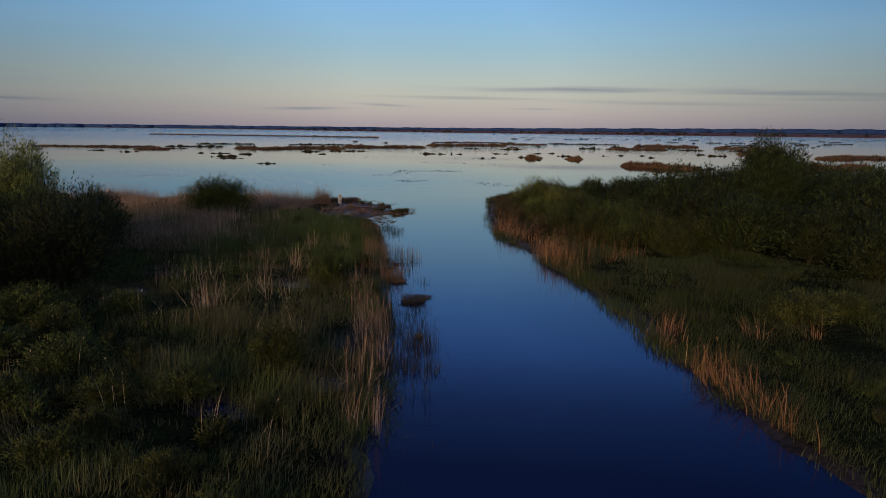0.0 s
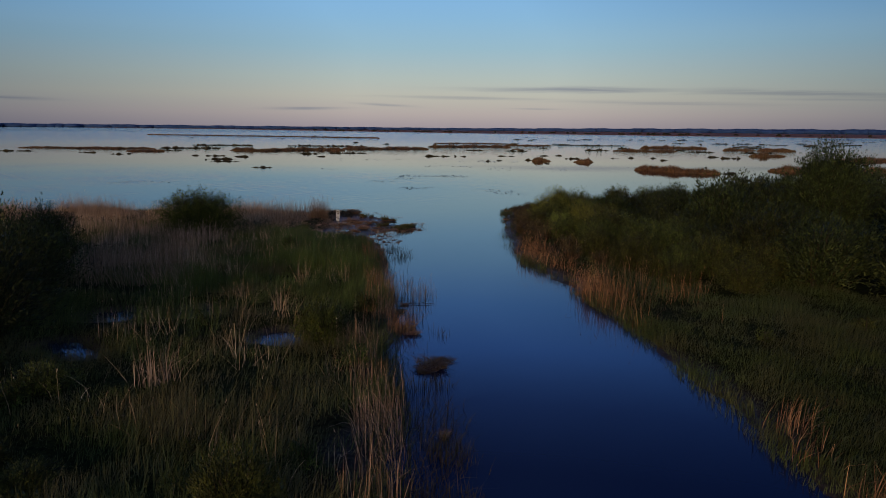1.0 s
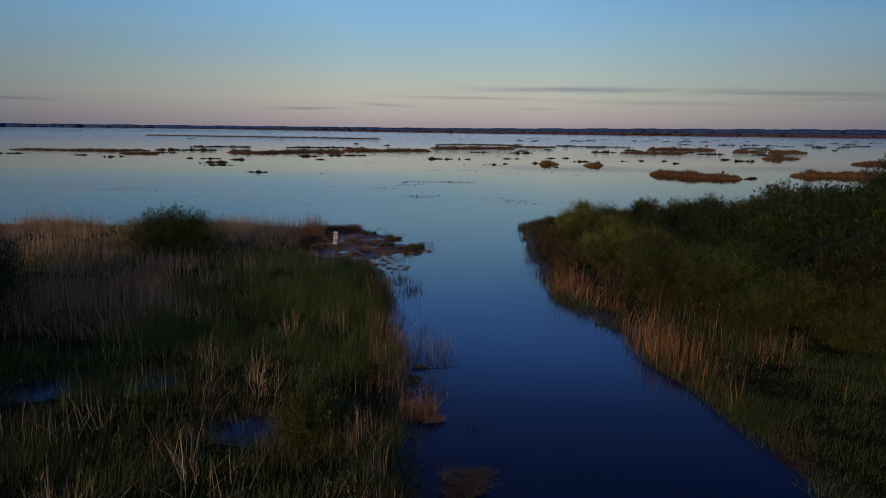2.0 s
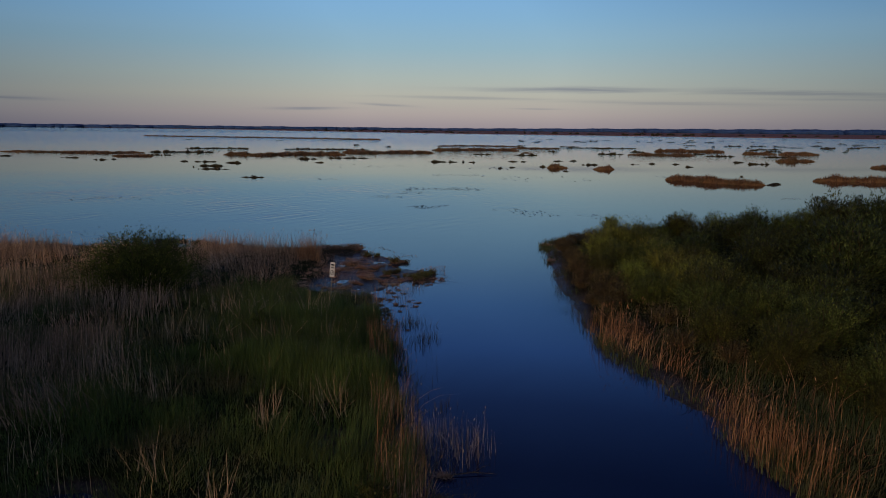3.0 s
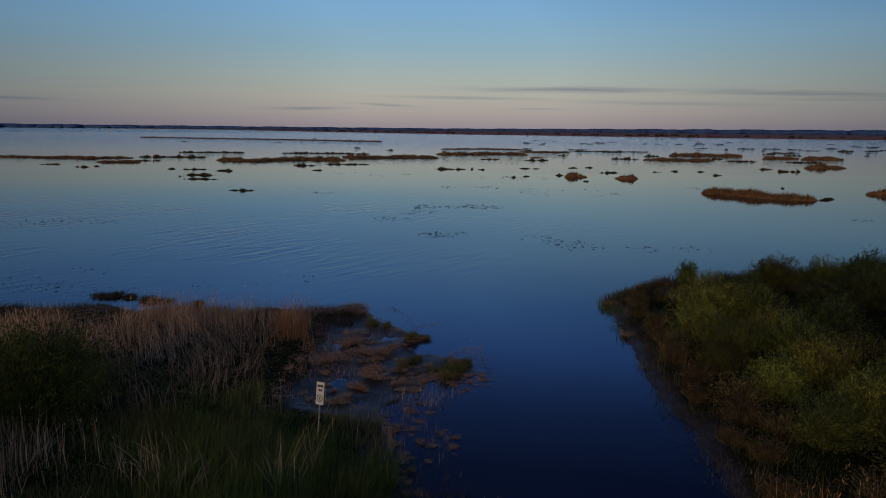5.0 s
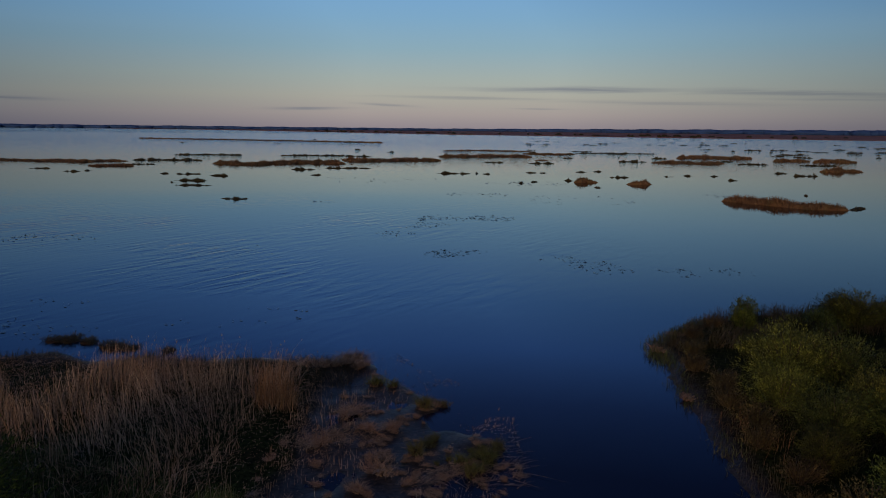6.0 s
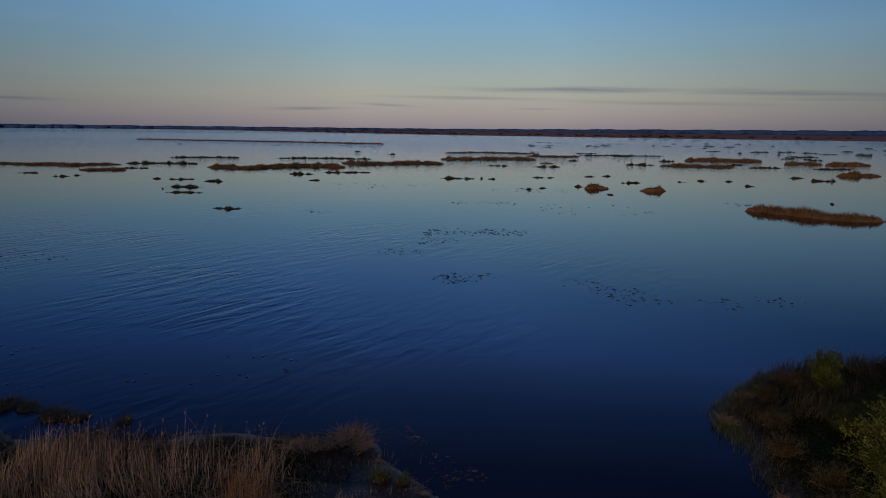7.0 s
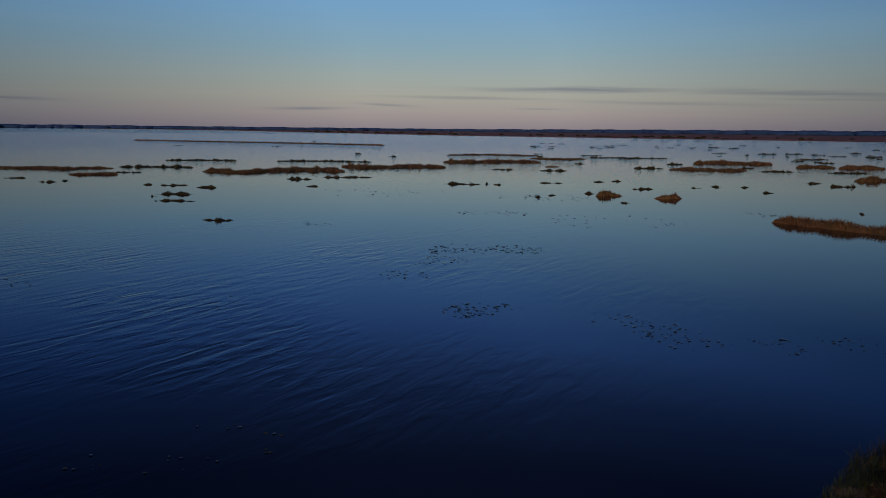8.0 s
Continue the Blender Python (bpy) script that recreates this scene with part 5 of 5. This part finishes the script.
reed_island(-38.4, 247.0, 29.1, 5.8, 0.63, 1)
reed_island(-15.8, 218.9, 26.8, 6.4, 1.07, 0)
reed_island(-30.4, 175.6, 5.1, 1.3, 0.82, 1)
reed_island(-22.3, 181.7, 10.5, 2.1, 0.53, 1)
reed_island(-52.6, 159.7, 1.7, 1.3, 0.45, 1)
reed_island(-48.0, 159.0, 4.7, 1.3, 0.45, 1)
reed_island(-41.1, 155.3, 3.4, 1.3, 0.78, 1)
reed_island(-41.5, 143.6, 6.0, 1.3, 0.54, 1)
reed_island(-43.3, 140.1, 1.1, 1.3, 0.45, 1)
reed_island(-38.0, 134.5, 5.6, 1.3, 0.45, 1)
reed_island(-26.2, 115.6, 3.5, 1.3, 0.45, 1)
reed_island(-24.7, 159.3, 2.1, 1.3, 0.45, 1)
reed_island(14.5, 307.4, 35.1, 8.4, 0.61, 0)
reed_island(10.9, 250.0, 29.3, 7.0, 1.11, 0)
reed_island(11.5, 213.4, 5.3, 1.3, 0.53, 1)
reed_island(34.7, 276.0, 18.9, 4.5, 0.72, 0)
reed_island(61.2, 291.3, 31.1, 6.2, 0.57, 1)
reed_island(23.4, 210.6, 6.8, 1.4, 0.65, 1)
reed_island(25.6, 228.4, 3.8, 1.3, 0.57, 0)
reed_island(36.1, 245.1, 3.6, 1.3, 0.63, 1)
reed_island(22.4, 147.3, 4.1, 1.3, 1.05, 0)
reed_island(20.2, 150.7, 1.7, 1.3, 0.45, 1)
reed_island(31.0, 159.9, 3.6, 1.3, 0.54, 1)
reed_island(30.3, 143.8, 4.1, 1.3, 1.01, 0)
reed_island(22.4, 137.0, 1.4, 1.3, 0.45, 1)
reed_island(0.6, 167.1, 6.7, 1.3, 0.57, 1)
reed_island(5.1, 167.6, 0.8, 1.3, 0.67, 1)
reed_island(7.0, 166.5, 1.7, 1.3, 0.45, 1)
reed_island(11.5, 144.5, 1.0, 1.3, 0.47, 1)
reed_island(13.9, 147.3, 1.3, 1.3, 0.45, 1)
reed_island(26.9, 175.5, 2.4, 1.3, 0.45, 1)
reed_island(30.6, 177.4, 2.0, 1.3, 0.45, 1)
reed_island(17.3, 171.6, 4.5, 1.3, 0.45, 1)
reed_island(50.2, 224.5, 8.0, 1.6, 0.70, 1)
reed_island(64.1, 246.8, 5.0, 1.3, 0.95, 1)
reed_island(63.5, 218.4, 19.8, 4.8, 0.81, 0)
reed_island(82.6, 252.2, 23.6, 5.7, 1.28, 0)
reed_island(79.0, 214.6, 8.4, 1.7, 0.66, 1)
reed_island(77.7, 228.7, 4.5, 1.3, 0.72, 1)
reed_island(45.8, 166.1, 2.2, 1.3, 0.48, 1)
reed_island(50.3, 165.4, 2.0, 1.3, 0.45, 1)
reed_island(41.2, 163.2, 2.0, 1.3, 0.45, 1)
reed_island(49.6, 154.6, 1.8, 1.3, 0.52, 1)
reed_island(98.8, 235.5, 10.9, 2.6, 1.04, 0)
reed_island(109.2, 232.0, 12.7, 3.1, 1.17, 0)
reed_island(94.3, 210.5, 10.2, 2.0, 0.65, 1)
reed_island(67.9, 176.2, 3.6, 1.3, 0.72, 1)
reed_island(69.6, 168.7, 4.8, 1.3, 0.78, 1)
reed_island(85.1, 184.6, 9.8, 2.3, 1.09, 0)
reed_island(113.4, 273.5, 5.6, 1.3, 0.72, 1)
reed_island(117.0, 263.0, 5.4, 1.3, 0.68, 1)
reed_island(48.3, 126.7, 0.6, 1.3, 0.45, 1)
reed_island(38.6, 113.4, 14.0, 3.6, 1.2, 0, -40)
reed_island(45.8, 110.4, 5.0, 1.0, 0.4, 1, 50)
reed_island(66.0, 117.5, 22.0, 3.0, 1.1, 0)
reed_island(102.0, 160.0, 30.0, 6.0, 1.0, 0)
reed_island(-100.0, 203.0, 40.0, 4.0, 0.6, 0)
reed_island(-104.0, 178.0, 9.0, 1.6, 0.5, 1)
reed_island(-130.5, 486.0, 204.0, 9.0, 1.2, 0, -25.6)
# scattered far sedge specks beyond the islands
rng = np.random.default_rng(91)
for k in range(80):
    y = rng.uniform(265, 560)
    x = rng.uniform(0.10, 0.72) * y * (1 if rng.uniform() < 0.9 else -0.5)
    reed_island(x, y, rng.uniform(2, 9), rng.uniform(1.2, 3), rng.uniform(0.4, 0.75), 1)


# ---- stems and pads breaking the water surface ----
def water_weed(x, y, rx, ry, n, seed):
    """Floating leaves, each a little tilted out of the water, with a few stems."""
    rng = np.random.default_rng(seed)
    a, q = rng.uniform(0, 2 * np.pi, n), np.sqrt(rng.uniform(size=n))
    px, py = x + rx * q * np.cos(a), y + ry * q * np.sin(a)
    k = waves(px * 1.2, py * 1.2, seed) > -0.1
    px, py = px[k], py[k]
    m = len(px)
    size = (0.0006 * max(y - 40, 20) + 0.012) * rng.uniform(0.6, 2.2, m)
    tip, way = rng.uniform(0.05, 0.55, m), rng.uniform(0, 2 * np.pi, m)
    rim = []
    for s in range(6):
        b = s * np.pi / 3
        dx, dy = np.cos(b) * size * 1.5, np.sin(b) * size
        rim.append(np.stack([px + dx, py + dy, 0.02 + (1 + np.cos(b - way)) * 0.5 * tip * size], 1))
    v = np.stack(rim, 1).reshape(-1, 3)
    t = (np.array([(0, 1, 2), (0, 2, 3), (0, 3, 4), (0, 4, 5)])[None] + (np.arange(m) * 6)[:, None, None]).reshape(-1, 3)
    k = rng.uniform(size=m) < 0.25
    bv, bt, _ = blades(np.stack([px[k], py[k], np.full(k.sum(), -0.02)], 1), 0.16 * rng.uniform(0.5, 1.3, k.sum()), size[k] * 0.35, np.abs(rng.normal(0.8, 0.5, k.sum())), rng.uniform(0, 6.28, k.sum()), 1.5, rng, 2)
    v, t = joined((v, t), (bv, bt))
    return tagged(new("water_weed", mesh_from("water_weed", v, t, MAT_WEED)), "scattered dark floating leaves of water plants", "water plants", kind="stuff")


for k, (x, y, rx, ry, n) in enumerate([(-0.8, 99.2, 2.6, 3.0, 170), (4.0, 99.7, 2.4, 2.2, 130), (-2.2, 94.0, 2.2, 2.6, 70), (-4.9, 88.6, 2.0, 2.0, 40), (-0.3, 80.0, 1.6, 1.6, 90), (1.7, 81.4, 1.3, 1.2, 50),
                                       (7.1, 77.6, 1.8, 2.2, 70), (9.9, 75.4, 2.2, 2.2, 70), (12.8, 74.2, 2.6, 1.8, 60), (16.8, 74.6, 2.6, 1.4, 36),
                                       (-11, 63.6, 4.6, 2.0, 90), (-13.0, 81.0, 2.5, 2.0, 14), (-31.7, 84, 5.0, 3.0, 130), (37.7, 91, 2.0, 1.2, 50), (3.5, 124, 4, 3, 70), (12.4, 144, 7, 5, 110),
                                       (35, 125, 3, 2, 50), (-15.6, 113.4, 2, 1.5, 24), (16, 118, 8, 6, 70), (-21, 64, 5, 2.4, 60), (-15, 150, 14, 8, 90), (-25, 61.5, 6, 1.6, 90), (-18, 60.6, 4, 1.2, 60)]):
    water_weed(x, y, rx, ry, n, 100 + k)
